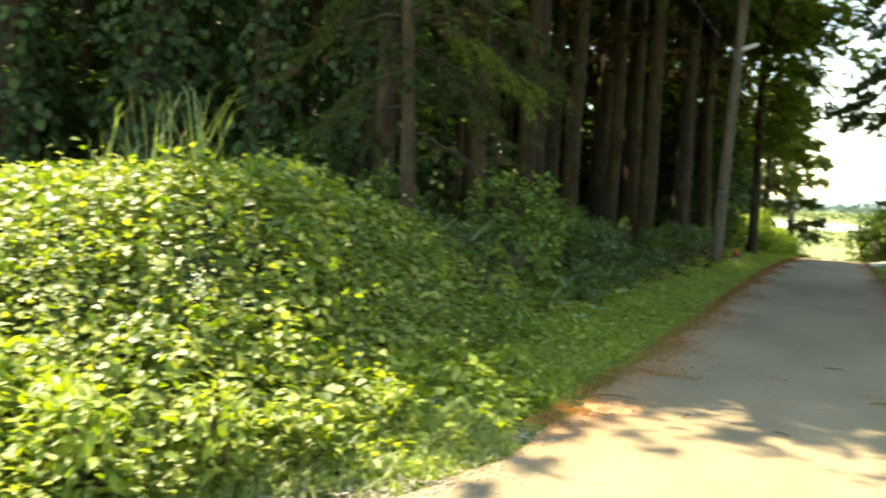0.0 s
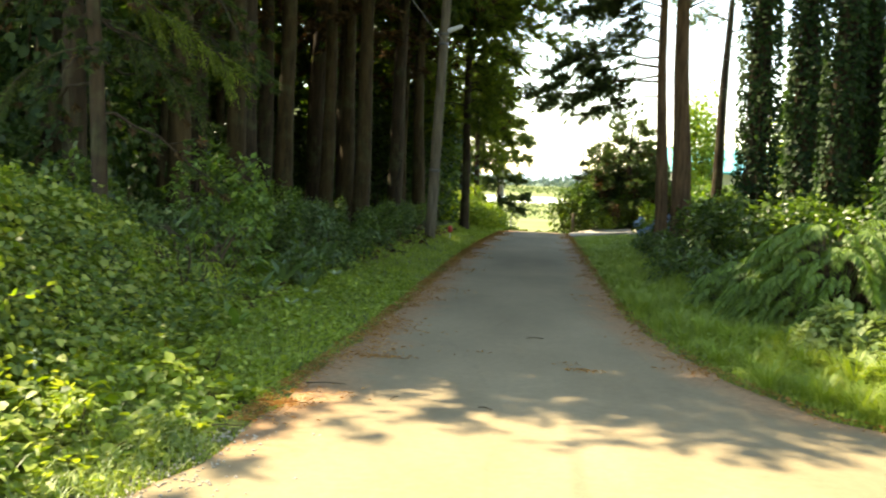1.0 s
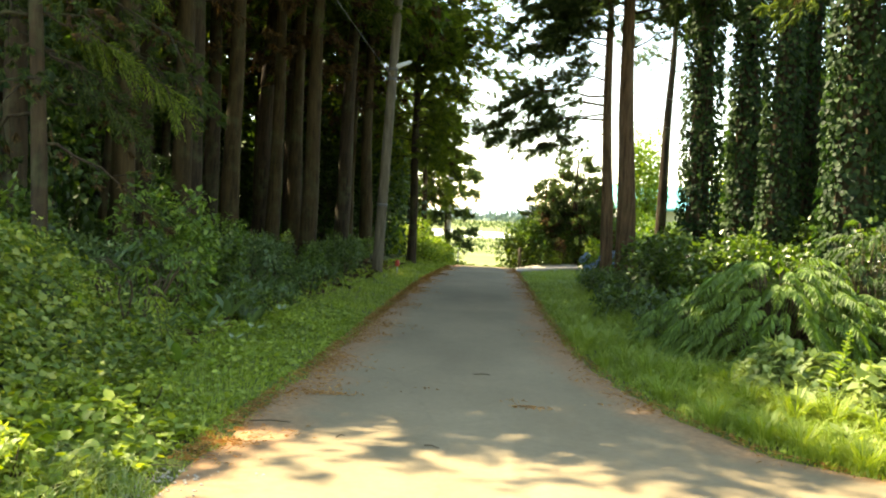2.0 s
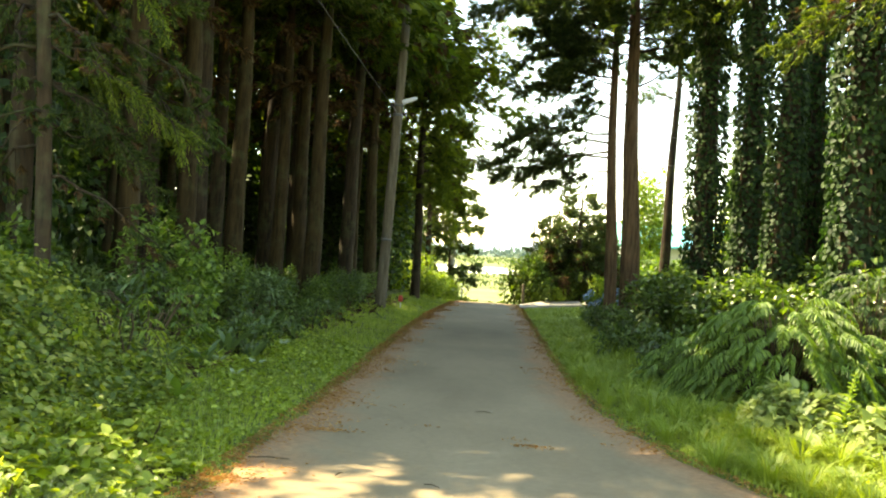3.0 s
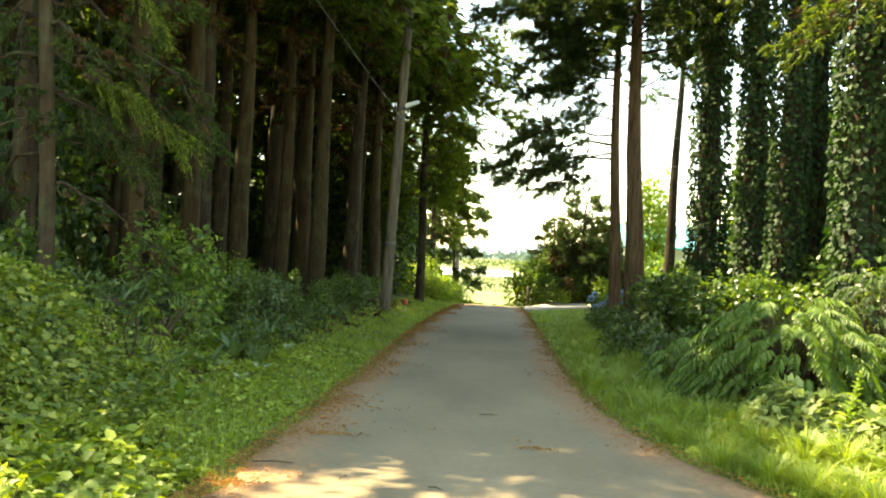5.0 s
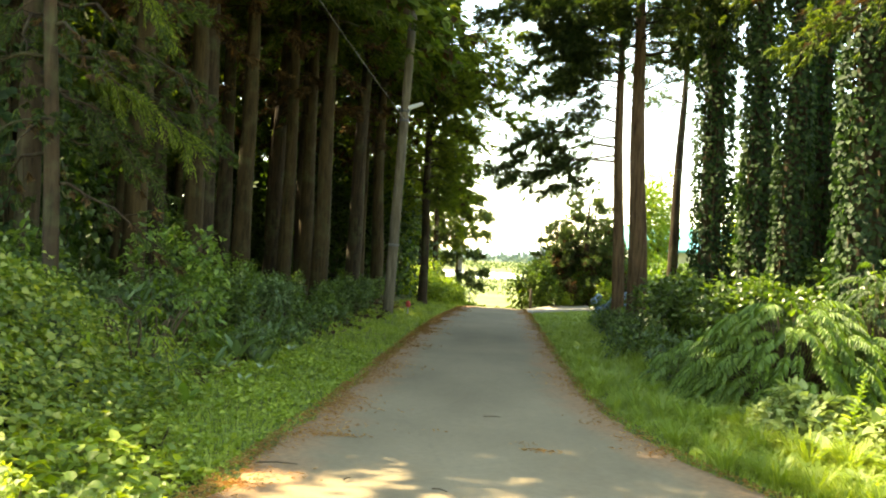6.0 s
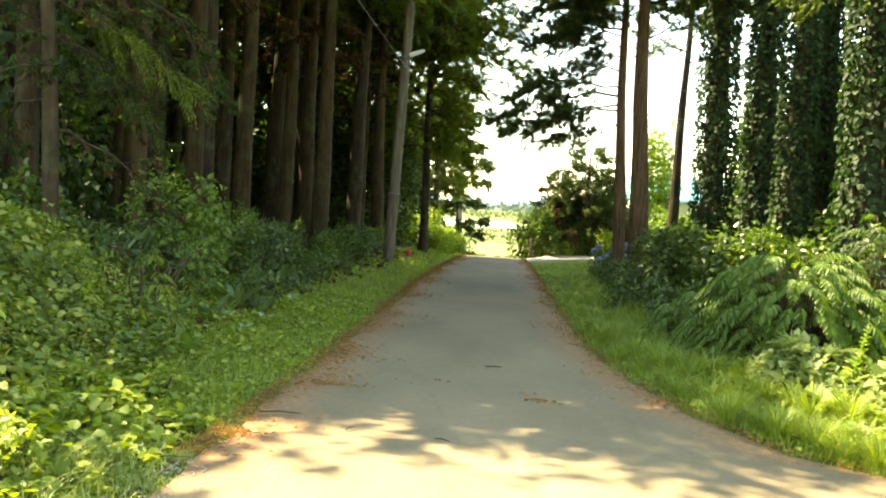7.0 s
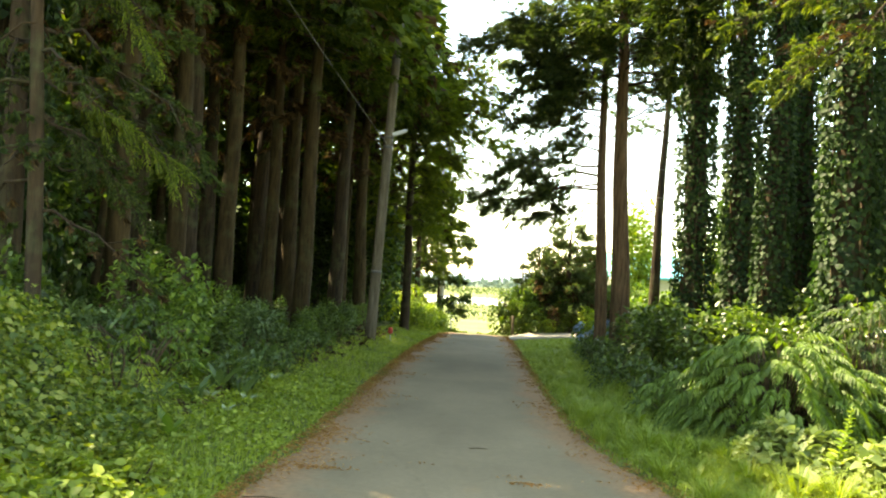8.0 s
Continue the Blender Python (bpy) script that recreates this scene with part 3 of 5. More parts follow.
# ---------------------------------------------------------------- ivy
def ivy_column(name, x, y, radius, height, lean, label, density=520, leaf=0.13, z_from=0.0, crown=2.5, extra=(), ragged=0.0):
    """A conifer trunk wrapped in ivy: trunk, woody stems and a thick coat of leaves that hugs it."""
    tree = thing(name, (x, y, GZ(x, y) - 0.05), label, "tree", "ivy-clad trees")
    zs = np.linspace(-0.3, height, 16)
    path = np.stack([lean[0] * zs / height, lean[1] * zs / height, zs], 1)
    tv, tf = tube(path, np.interp(zs, [-0.3, 0.6, height], [radius * 0.75, radius * 0.58, radius * 0.3]), 12, 0.05)
    attach("trunk", smooth(fast_mesh("trunk", tv, tf, M["bark_dark"])), tree)
    top = height * 0.86
    stems = []
    for k in range(7):
        a0, s = rng.uniform(0, 6.28), np.linspace(z_from, top, 12)
        rr = np.interp(s, [0, height], [radius * 0.72, radius * 0.36])
        aa = a0 + 0.5 * np.sin(s * 0.6 + k)
        stems.append(tube(np.stack([lean[0] * s / height + rr * np.cos(aa), lean[1] * s / height + rr * np.sin(aa), s], 1), np.linspace(0.03, 0.012, 12), 4))
    v, f = join(stems)
    tagged(attach("ivy_stemwork", fast_mesh("ivy_stemwork", v, f, M["twig"]), tree), kind="stuff")
    n = int(density * height * radius * 2.2)
    z = rng.uniform(z_from, top, n)
    a = rng.uniform(0, 2 * np.pi, n)
    lump = 1 + 0.06 * np.sin(a * 3 + z * 1.1 + x) + 0.05 * np.sin(a * 5 - z * 2.3) + 0.03 * np.sin(z * 4.1) + ragged * np.sin(a * 4 + z * 1.9 + x) * np.sin(z * 3.1 + a)
    rr = radius * np.interp(z, [0, top * 0.5, top], [1.12, 0.98, 0.72]) * lump * rng.uniform(0.80, 1.08, n)
    outw = np.stack([np.cos(a), np.sin(a), np.zeros(n)], 1)
    P = np.stack([lean[0] * z / height, lean[1] * z / height, z], 1) + outw * rr[:, None]
    D = unit(np.array([0, 0, -1.0]) + outw * rng.uniform(0.1, 0.9, n)[:, None] + rng.normal(0, 0.4, (n, 3)))
    N = unit(outw + rng.normal(0, 0.4, (n, 3)) + np.array([0, 0, 0.35]))
    L = leaf * rng.uniform(0.6, 1.2, n)
    v, f = leaves(P, D, N, L, L * 0.95, "ovate" if y < 16 else "diamond")
    attach("ivy_foliage", fast_mesh("ivy_foliage", v, f, M["ivy"]), tree)
    green = []
    for z, end, sag in ring_limbs(height * 0.68, height * 1.12, 28, crown, crown * 0.4) + list(extra):
        p = limb_path((lean[0], lean[1], min(z, height)), np.array([lean[0], lean[1], z]) + end, sag)
        feet = along(p, rng.uniform(0.2, 1.0, 18)) + rng.normal(0, 0.28, (18, 3))
        green.append(spray_leaves(feet, unit(np.array([end] * 18, float)), 15, 0.30, 0.055))
    v, f = join(green)
    attach("crown", fast_mesh("crown", v, f, M["cedar_shaded"]), tree)
    return tree


IVY = "tree trunk completely wrapped in dark glossy ivy"
# Limbs above the view, added over the lane to shade it and the ivy.
def lane_limbs(z0, n, far):
    return [(z0 + 0.42 * i, (-far + 1.1 * math.sin(i * 2.3), 2.2 * math.sin(i * 1.37), -0.35 + 0.3 * math.sin(i)), 0.4) for i in range(n)]


ivy_column("ivy_tree", 5.16, 24.0, 0.45, 13, (-0.15, 0), IVY, 640, 0.11, crown=3.2, extra=lane_limbs(8.6, 12, 3.4) + [(7.6 + 0.25 * i, (0.9 * math.cos(i * 2.2), -0.9 + 0.5 * math.sin(i * 2.2), -0.9), 0.1) for i in range(8)])
ivy_column("ivy_tree", 5.72, 22.0, 0.38, 13, (-0.1, 0), IVY + " with sunlit patches", 700, 0.12, crown=3.2, extra=lane_limbs(8.2, 12, 3.6))
ivy_column("ivy_tree", 5.95, 20.4, 0.36, 13, (0.1, 0), IVY, 700, 0.11, crown=3.2, extra=lane_limbs(7.8, 12, 3.8))
ivy_column("ivy_tree", 7.6, 24.0, 0.55, 13, (0.0, 0), "dark ivy-covered trunk set back in the grove", 560, 0.13)
ivy_column("ivy_tree", 5.55, 15.0, 0.44, 12, (-0.1, 0.1), "broad ivy-covered trunk behind the leafy shrubs", 800, 0.10)
ivy_column("ivy_tree", 7.4, 18.0, 0.42, 13, (0.1, 0), IVY, 560, 0.12)
ivy_column("ivy_tree", 6.9, 13.4, 0.50, 12, (0.1, 0), IVY, 700, 0.105)
ivy_column("ivy_tree", -9.6, 11.6, 0.75, 13, (0.1, 0), "ivy-smothered tree at the edge of the wood", 300, 0.16, ragged=0.35)
# Its long extra limbs are unseen, added to block sun on the thicket's corner.
ivy_column("ivy_tree", -8.0, 11.9, 0.42, 13, (0.1, 0), "ivy-smothered tree at the edge of the wood", 300, 0.15, ragged=0.35,
           extra=[(7.0 + 0.2 * i, (-0.4 + 0.6 * math.sin(i * 2.2), -4.8 - 0.5 * math.sin(i * 1.7), 0.2), 0.3) for i in range(14)])
ivy_column("ivy_tree", -6.6, 12.6, 0.60, 13, (0.0, 0), "ivy-smothered tree at the edge of the wood", 300, 0.15, ragged=0.35)
ivy_column("ivy_tree", -11.5, 10.6, 0.6, 13, (0.0, 0), "ivy-smothered tree at the edge of the wood", 260, 0.16, ragged=0.35)

# ---------------------------------------------------------------- single trees along the lane
# The slim cedar behind the thicket, with drooping live and withered sprays.
edge_cedar = make_conifer("cedar_tree", 11.0, 0.085, (-0.5, 0.2),
                          [(z, (r * math.cos(a), r * math.sin(a), -0.5 * r), 0.15 * r) for z, r, a in
                           [(1.9 + 0.34 * i, 1.2 + 0.4 * math.sin(i * 1.9), i * 2.4) for i in range(22)]],
                          "bark_dark", "cedar_shaded", "slim cedar with drooping green and withered brown sprays", 20, (0.12, 0.02), 14, 0.3, limb_parts=True)
place(edge_cedar, -4.75, 10.0)


def hanging_bough(tree, a, b, n, label, seed, mat):
    """A drooping bough: side twigs on both sides, each a flat spray of short fingers."""
    r = np.random.default_rng(seed)
    p = limb_path(a, b, 0.18, 7)
    wood, lf = [tube(p, np.linspace(0.014, 0.005, 7), 5)], []
    out = unit(np.array(b, float) - np.array(a, float))
    lat = unit(np.cross(out, [0, 0, 1.0]))
    for k in range(n):
        t0 = 0.25 + 0.75 * (k + r.random()) / n
        foot = along(p, np.array([t0]))[0]
        way = unit(out * r.uniform(0.3, 0.8) + lat * r.uniform(-0.9, 0.9) + np.array([0, 0, r.uniform(-1.0, 0.25)]))
        L = r.uniform(0.28, 0.5)
        q = foot + way * L * np.linspace(0, 1, 5)[:, None] + np.array([0, 0, -0.10]) * (np.linspace(0, 1, 5) ** 2)[:, None]
        wood.append(tube(q, np.linspace(0.005, 0.002, 5), 3))
        m = 34
        ts = np.linspace(0.1, 1, m)
        side = unit(np.cross(way, r.normal(0, 1, 3)))
        D = unit(way * 0.75 + side * np.tile([1.0, -1.0], m // 2)[:, None] * 0.75 + np.array([0, 0, -0.12]) + r.normal(0, 0.22, (m, 3)))
        ll = r.uniform(0.05, 0.11, m) * np.interp(ts, [0, 0.6, 1], [1, 1, 0.6])
        lf.append(leaves(along(q, ts), D, unit(r.normal(0, 0.5, (m, 3)) + np.array([0, -0.5, 1.0])), ll, ll * 0.16))
    v, f = join(lf)
    bough = attach("bough", fast_mesh("bough", v, f, M[mat]), tree, label)
    v, f = join(wood)
    tagged(attach("branchwork", fast_mesh("branchwork", v, f, M["bark_dark"]), bough), kind="stuff")


for k, (a, b, n) in enumerate((((-0.15, 0.05, 3.35), (1.25, 0.45, 2.45), 40), ((-0.15, 0.05, 3.0), (0.9, 0.5, 2.0), 16), ((-0.2, 0.1, 4.9), (1.0, 0.3, 3.75), 40),
                               ((-0.2, 0.1, 5.2), (0.5, -0.5, 4.2), 24), ((-0.15, 0.0, 2.6), (-0.9, -0.6, 1.9), 22), ((-0.15, 0.0, 3.9), (-1.0, -0.4, 3.1), 26))):
    hanging_bough(edge_cedar, a, b, n, "hanging bough of sprays coloured yellow-green as if lit" if k in (0, 2) else "hanging bough of sprays coloured dark green as if shaded", 200 + k, "cedar_lit" if k in (0, 2) else "cedar_shaded")
# The last 28 limbs are unseen, added to shade the lane's mouth.
hang_cedar = make_conifer("cedar_tree", 13.0, 0.15, (0.0, 0.1),
                          [(4.4, (2.5, -0.6, -1.6), 0.5), (3.7, (2.3, -0.2, -1.2), 0.4), (4.9, (2.2, -1.6, -1.0), 0.4), (3.2, (1.6, -1.2, -0.8), 0.3), (5.6, (2.4, -1.0, -0.9), 0.4),
                           (6.2, (2.3, 0.6, -0.9), 0.4), (2.6, (1.5, 0.3, -0.5), 0.25), (5.2, (-1.6, -1.6, -0.8), 0.4), (4.1, (0.9, -2.0, -1.0), 0.3)] + ring_limbs(5.5, 12.5, 22, 2.2, 0.5) + [(7.8 + 0.19 * i, (0.9 * math.sin(i * 2.1), -2.65 - 0.75 * math.sin(i * 1.3), 0.0), 0.2) for i in range(28)],
                          "bark_dark", "cedar_shaded", "cedar at the wood's edge with a hanging feathery branch", 24, (0.12, 0.02), 24, 0.08, limb_parts=True)
place(hang_cedar, -6.1, 12.0)

# The dark trunk past the lamp pole, with limbs over the lane.
over = [(7.6 + 0.35 * i, (3.4 + 0.7 * math.sin(i * 2.2), 1.4 * math.sin(i * 1.3), -0.4), 0.5) for i in range(10)]
over += [(4.1 + 0.21 * i, ((1.7 + 0.7 * math.sin(i * 2.1)) * math.cos(0.9 * math.sin(i * 1.7)), 2.0 * math.sin(1.5 * math.sin(i * 1.7)), -0.45), 0.3) for i in range(26)]
tree = make_conifer("cedar_tree", 15.0, 0.17, (-0.1, 0.0), over + ring_limbs(4.0, 14.5, 50, 2.3, 0.6), "bark_dark", "cedar_lit", "dark conifer whose limbs reach over the lane", 18, (0.22, 0.026), 18, 0.03, limb_parts=True)
place(tree, -3.0, 38.0)
for x, y, turn, k in ((-5.0, 41.0, 2.4, 0.85), (-6.4, 51.0, 4.1, 1.0), (-4.3, 52.0, 1.2, 0.95)):
    place(copy_thing(tree, Matrix.Identity(4)), x, y, turn, k)
tree = make_conifer("cedar_tree", 14.0, 0.13, (0.1, 0.0), [(3.2 + 0.3 * i, (1.3 * math.cos(i * 2.4), 1.3 * math.sin(i * 2.4), -0.2), 0.2) for i in range(30)], "bark", "cedar", "slender conifer at the end of the wood", 13, (0.28, 0.034), 12, limb_parts=True)
place(tree, -3.15, 46.0)
tree = make_conifer("pine_tree", 7.5, 0.09, (0.2, 0.0), [(1.9 + 0.22 * i + 0.25 * math.sin(i * 1.1), (1.6 * math.cos(i * 2.4 + 0.3), 1.4 * math.sin(i * 2.4), 0.05), 0.15) for i in range(25)], "bark_dark", "pine", "small open pine beside the far utility pole", 12, (0.28, 0.06), 20, tuft=True, limb_parts=True)
place(tree, -2.65, 57.0)

# The two tall conifers by the driveway; their limbs hang out over the lane.
reach = [(4.8, (-3.3, -0.4, -0.8), 0.3), (5.2, (-3.7, 0.5, -0.7), 0.35), (5.5, (-3.1, -0.9, -0.6), 0.3), (5.9, (-2.7, 0.2, -0.5), 0.3), (4.4, (-1.9, 0.7, -0.5), 0.2), (5.0, (-2.5, 1.1, -0.9), 0.3),
         (6.6, (-1.7, -0.5, 0.0), 0.2), (7.3, (-1.4, 0.6, 0.1), 0.2), (7.9, (-1.9, -0.2, 0.2), 0.2), (6.2, (-1.2, -1.0, -0.2), 0.2)]
reach += [(9.2 + 0.4 * i + 0.15 * math.sin(i * 5.0), (-3.5 - 0.6 * math.sin(i * 2.0), 1.3 * math.sin(i * 1.5), -0.4), 0.4) for i in range(7)]
reach += [(6.9 + 0.22 * i, (-2.0 - 0.7 * math.sin(i * 1.9), 1.2 * math.sin(i * 2.3), -0.3), 0.3) for i in range(12)]
reach += [(7.4, (1.6, -0.6, 0.2), 0.3), (8.4, (2.2, -0.4, 0.4), 0.4), (9.0, (1.8, 1.0, 0.4), 0.4)]
tree = make_conifer("pine_tree", 14.0, 0.17, (-0.5, 0.0), reach + ring_limbs(8.0, 13.6, 20, 2.6, 0.8, 0.0), "bark_warm", "pine", "tall conifer with tufted limbs hanging over the lane", 26, (0.16, 0.018), 30, tuft=True, limb_parts=True)
place(tree, 3.45, 28.0)
tree = make_conifer("pine_tree", 15.0, 0.26, (-0.6, 0.0), [(6.6, (2.2, 0.2, 0.9), 0.1), (8.0, (1.8, -1.0, 0.3), 0.3), (8.4, (-1.8, -1.4, 0.1), 0.3), (9.0, (-2.6, -1.2, 0.2), 0.4)] + [(7.3 + 0.2 * i, (1.7 * math.cos(i * 2.1), 1.5 * math.sin(i * 2.1), -0.2), 0.25) for i in range(14)] + ring_limbs(7.6, 14.6, 34, 3.0, 0.9, 0.0), "bark_warm", "pine", "stout conifer with warm brown furrowed bark", 20, (0.18, 0.024), 14, tuft=True, limb_parts=True)
place(tree, 3.87, 27.0)
tree = make_conifer("pine_tree", 15.0, 0.19, (0.3, 0.0), [(7.0, (1.6, 0.0, 0.4), 0.2), (8.2, (-1.8, 0.4, 0.5), 0.2)] + ring_limbs(7.6, 14.4, 18, 2.4, 0.8, 0.0), "bark_dark", "pine", "tall slim conifer standing behind the driveway trees", 15, (0.20, 0.03), 13, tuft=True, limb_parts=True)
place(tree, 6.3, 36.0)
# A cedar by the ivy trees whose bright sprays hang into the top of the view.
tree = make_conifer("cedar_tree", 12.0, 0.16, (0.0, 0.0), [(5.2, (-2.0, -0.8, -0.7), 0.3), (5.6, (-1.3, -1.6, -0.9), 0.3), (4.9, (-0.8, -1.9, -0.6), 0.3), (5.9, (-2.4, 0.2, -0.6), 0.4), (6.3, (-1.8, -1.6, -0.6), 0.4), (5.4, (-1.6, 0.6, -0.8), 0.3), (4.6, (-0.4, -1.5, -0.7), 0.2)] + ring_limbs(6.0, 11.6, 24, 2.2, 0.6),
                    "bark_dark", "cedar", "cedar with fresh yellow-green sprays hanging above the ivy", 22, (0.13, 0.022), 20, 0.06, limb_parts=True)
place(tree, 5.6, 13.2)


# ---------------------------------------------------------------- thickets and shrubs
def leafy_mass(name, place_at, size, n, leaf, shape, mat, label, category="shrub", group="", stems=9, lumps=6, aspect=0.7, seed=0):
    """A shrub: stems from the foot, leaves in uneven lumps on their ends."""
    r = np.random.default_rng(seed + 11)
    ob = thing(name, place_at, label, category, group)
    sx, sy, sz = size
    cen = np.stack([r.uniform(-0.55, 0.55, lumps) * sx, r.uniform(-0.55, 0.55, lumps) * sy, r.uniform(0.35, 0.75, lumps) * sz], 1)
    rad = r.uniform(0.32, 0.5, lumps)
    wood = []
    for k in range(stems):
        c = cen[k % lumps] + r.normal(0, 0.1, 3) * (sx, sy, sz)
        wood.append(tube(limb_path((r.uniform(-0.2, 0.2) * sx, r.uniform(-0.2, 0.2) * sy, -0.1), c, 0.08 * sz, 5), np.linspace(0.018, 0.006, 5), 4))
    v, f = join(wood)
    tagged(attach("stemwork", fast_mesh("stemwork", v, f, M["twig"]), ob), kind="stuff")
    pick = r.integers(0, lumps, n)
    dirs = unit(r.normal(0, 1, (n, 3)) + np.array([0, 0, 0.25]))
    P = cen[pick] + dirs * (rad[pick] * r.uniform(0.55, 1.05, n))[:, None] * np.array([sx, sy, sz])
    P[:, 2] = np.maximum(P[:, 2], 0.02 + 0.08 * r.random(n))
    D = unit(dirs * 0.7 + r.normal(0, 0.5, (n, 3)) + np.array([0, 0, -0.25]))
    N = unit(dirs * 0.5 + np.array([0, 0, 0.9]) + r.normal(0, 0.35, (n, 3)))
    L = leaf * r.uniform(0.6, 1.25, n)
    v, f = leaves(P, D, N, L, L * aspect, shape)
    attach("foliage", fast_mesh("foliage", v, f, M[mat]), ob)
    return ob


def thicket_h(x, y):
    xb = np.interp(y, [2, 3, 4, 5, 7.5, 9, 11], [-3.3, -2.75, -2.35, -2.35, -2.75, -2.9, -3.6])
    d = np.minimum(np.minimum(xb - x, (y - 2.5) * 0.62), (10.6 - y) * 0.85)
    top = 1.12 - 0.17 * step((-4.6 - x) / 1.5)
    return top * step(d / 1.9) * (1 + 0.12 * wave(x, y, 0.9)) + (0.19 * wave(x, y, 1.9) + 0.07 * wave(x, y, 4.3, 3)) * step(d / 0.8), d


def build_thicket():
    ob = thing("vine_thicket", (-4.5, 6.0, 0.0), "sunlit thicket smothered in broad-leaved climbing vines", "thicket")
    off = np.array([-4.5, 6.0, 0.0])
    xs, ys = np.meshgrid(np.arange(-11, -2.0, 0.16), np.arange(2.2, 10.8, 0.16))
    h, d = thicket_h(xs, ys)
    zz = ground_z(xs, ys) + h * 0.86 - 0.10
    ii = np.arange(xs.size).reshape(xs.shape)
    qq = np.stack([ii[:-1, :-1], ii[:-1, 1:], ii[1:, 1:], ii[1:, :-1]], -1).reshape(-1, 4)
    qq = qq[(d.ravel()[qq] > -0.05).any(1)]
    # Closed dark sheet under the leaves, painted as the shade inside.
    attach("shade_sheet", smooth(fast_mesh("shade_sheet", np.stack([xs, ys, zz], -1).reshape(-1, 3) - off, np.concatenate([qq[:, [0, 1, 2]], qq[:, [0, 2, 3]]]), M["core"])), ob, "dark sheet standing for the shade inside the thicket")
    n = 150000
    P = np.stack([rng.uniform(-9.5, -2.2, n), rng.uniform(2.5, 10.6, n)], 1)
    near = np.exp(-((P[:, 0] + 3.5) ** 2 + (P[:, 1] - 5) ** 2) / 18)
    P = P[rng.random(n) < (0.18 + 0.9 * near) * (0.7 + 0.3 * step((wave(P[:, 0], P[:, 1], 3.1, 4) + 0.75) / 0.7))]
    h, d = thicket_h(P[:, 0], P[:, 1])
    P, h = P[d > -0.06], h[d > -0.06]
    n = len(P)
    e = 0.05
    hx = (thicket_h(P[:, 0] + e, P[:, 1])[0] - h) / e
    hy = (thicket_h(P[:, 0], P[:, 1] + e)[0] - h) / e
    N0 = unit(np.stack([-hx, -hy, np.ones(n)], 1))
    Q = np.stack([P[:, 0], P[:, 1], ground_z(P[:, 0], P[:, 1]) + h * 0.9], 1) + N0 * (rng.uniform(-0.06, 0.16, n) + 0.22 * rng.random(n) ** 5)[:, None]
    N = unit(N0 * 0.6 + np.array([-0.1, 0, 0.6]) + rng.normal(0, 0.45, (n, 3)))
    D = unit(np.cross(N, rng.normal(0, 1, (n, 3))) + N0 * 0.25 + np.array([0, 0, -0.3]))
    L = rng.uniform(0.028, 0.078, n) * (1 + 0.3 * wave(Q[:, 0], Q[:, 1], 1.3, 6))
    v, f = leaves(Q - off, D, N, L, L * rng.uniform(0.75, 1.0, n), "ovate")
    attach("vine_foliage", fast_mesh("vine_foliage", v, f, M["vine"]), ob)
    # runners that stand out of the top
    sh, lf = [], []
    for k in range(70):
        x, y = rng.uniform(-7.5, -3.0), rng.uniform(3.4, 8.6)
        hh = float(thicket_h(np.array(x), np.array(y))[0])
        a = np.array([x, y, GZ(x, y) + hh * 0.9])
        b = a + np.array([rng.normal(0, 0.22), rng.normal(0, 0.22), rng.uniform(0.1, 0.34)])
        p = limb_path(a, b, 0.06)
        sh.append(tube(p - off, np.linspace(0.005, 0.002, 6), 3))
        m = 12
        feet = along(p, rng.uniform(0.2, 1, m))
        ll = rng.uniform(0.04, 0.085, m)
        lf.append(leaves(feet - off, unit(rng.normal(0, 1, (m, 3))), unit(rng.normal(0, 0.5, (m, 3)) + np.array([0, 0, 1])), ll, ll * 0.85, "ovate"))
    v, f = join(sh)
    tagged(attach("runnerwork", fast_mesh("runnerwork", v, f, M["twig"]), ob), kind="stuff")
    for x, y in ((-3.45, 4.3), (-3.3, 4.5), (-3.75, 4.0), (-4.4, 5.2), (-2.85, 5.2), (-5.2, 5.6)):
        hh = float(thicket_h(np.array(x), np.array(y))[0])
        c = np.array([x, y, GZ(x, y) + hh * 0.9 + 0.2])
        k = 26
        Q = c + np.stack([rng.normal(0, 0.018, k), rng.normal(0, 0.018, k), rng.uniform(-0.10, 0.06, k)], 1)
        v, f = leaves(Q - off, unit(rng.normal(0, 1, (k, 3))), unit(rng.normal(0, 1, (k, 3)) + np.array([0, -0.5, 0.8])), 0.024, 0.02)
        attach("blossom_spike", fast_mesh("blossom_spike", v, f, M["petal_white"]), ob, "small whitish blossom spike")
    v, f = join(lf)
    attach("young_foliage", fast_mesh("young_foliage", v, f, M["bright"]), ob, "fresh yellow-green young leaves")


build_thicket()


def reed_clump(x, y, z, n, height, label):
    ob = thing("reed_clump", (x, y, z), label, "grass")
    for k in range(n):
        P = np.array([[rng.normal(0, 0.24), rng.normal(0, 0.12), 0.0]])
        h = height * rng.uniform(0.55, 1.1)
        v, f = blades(P, np.array([h]), np.array([rng.uniform(0.016, 0.028)]), np.array([h * rng.uniform(0.05, 0.75)]), np.array([rng.uniform(0, 6.28)]))
        attach("blade", fast_mesh("blade", v, f, M["reed"]), ob)
    return ob


reed_clump(-5.75, 7.0, GZ(-5.75, 7.0) + 0.8, 34, 1.35, "tall pale reed blades rising out of the thicket")
reed_clump(-6.5, 7.0, GZ(-6.5, 7.0) + 0.8, 9, 1.05, "tall pale reed blades rising out of the thicket")


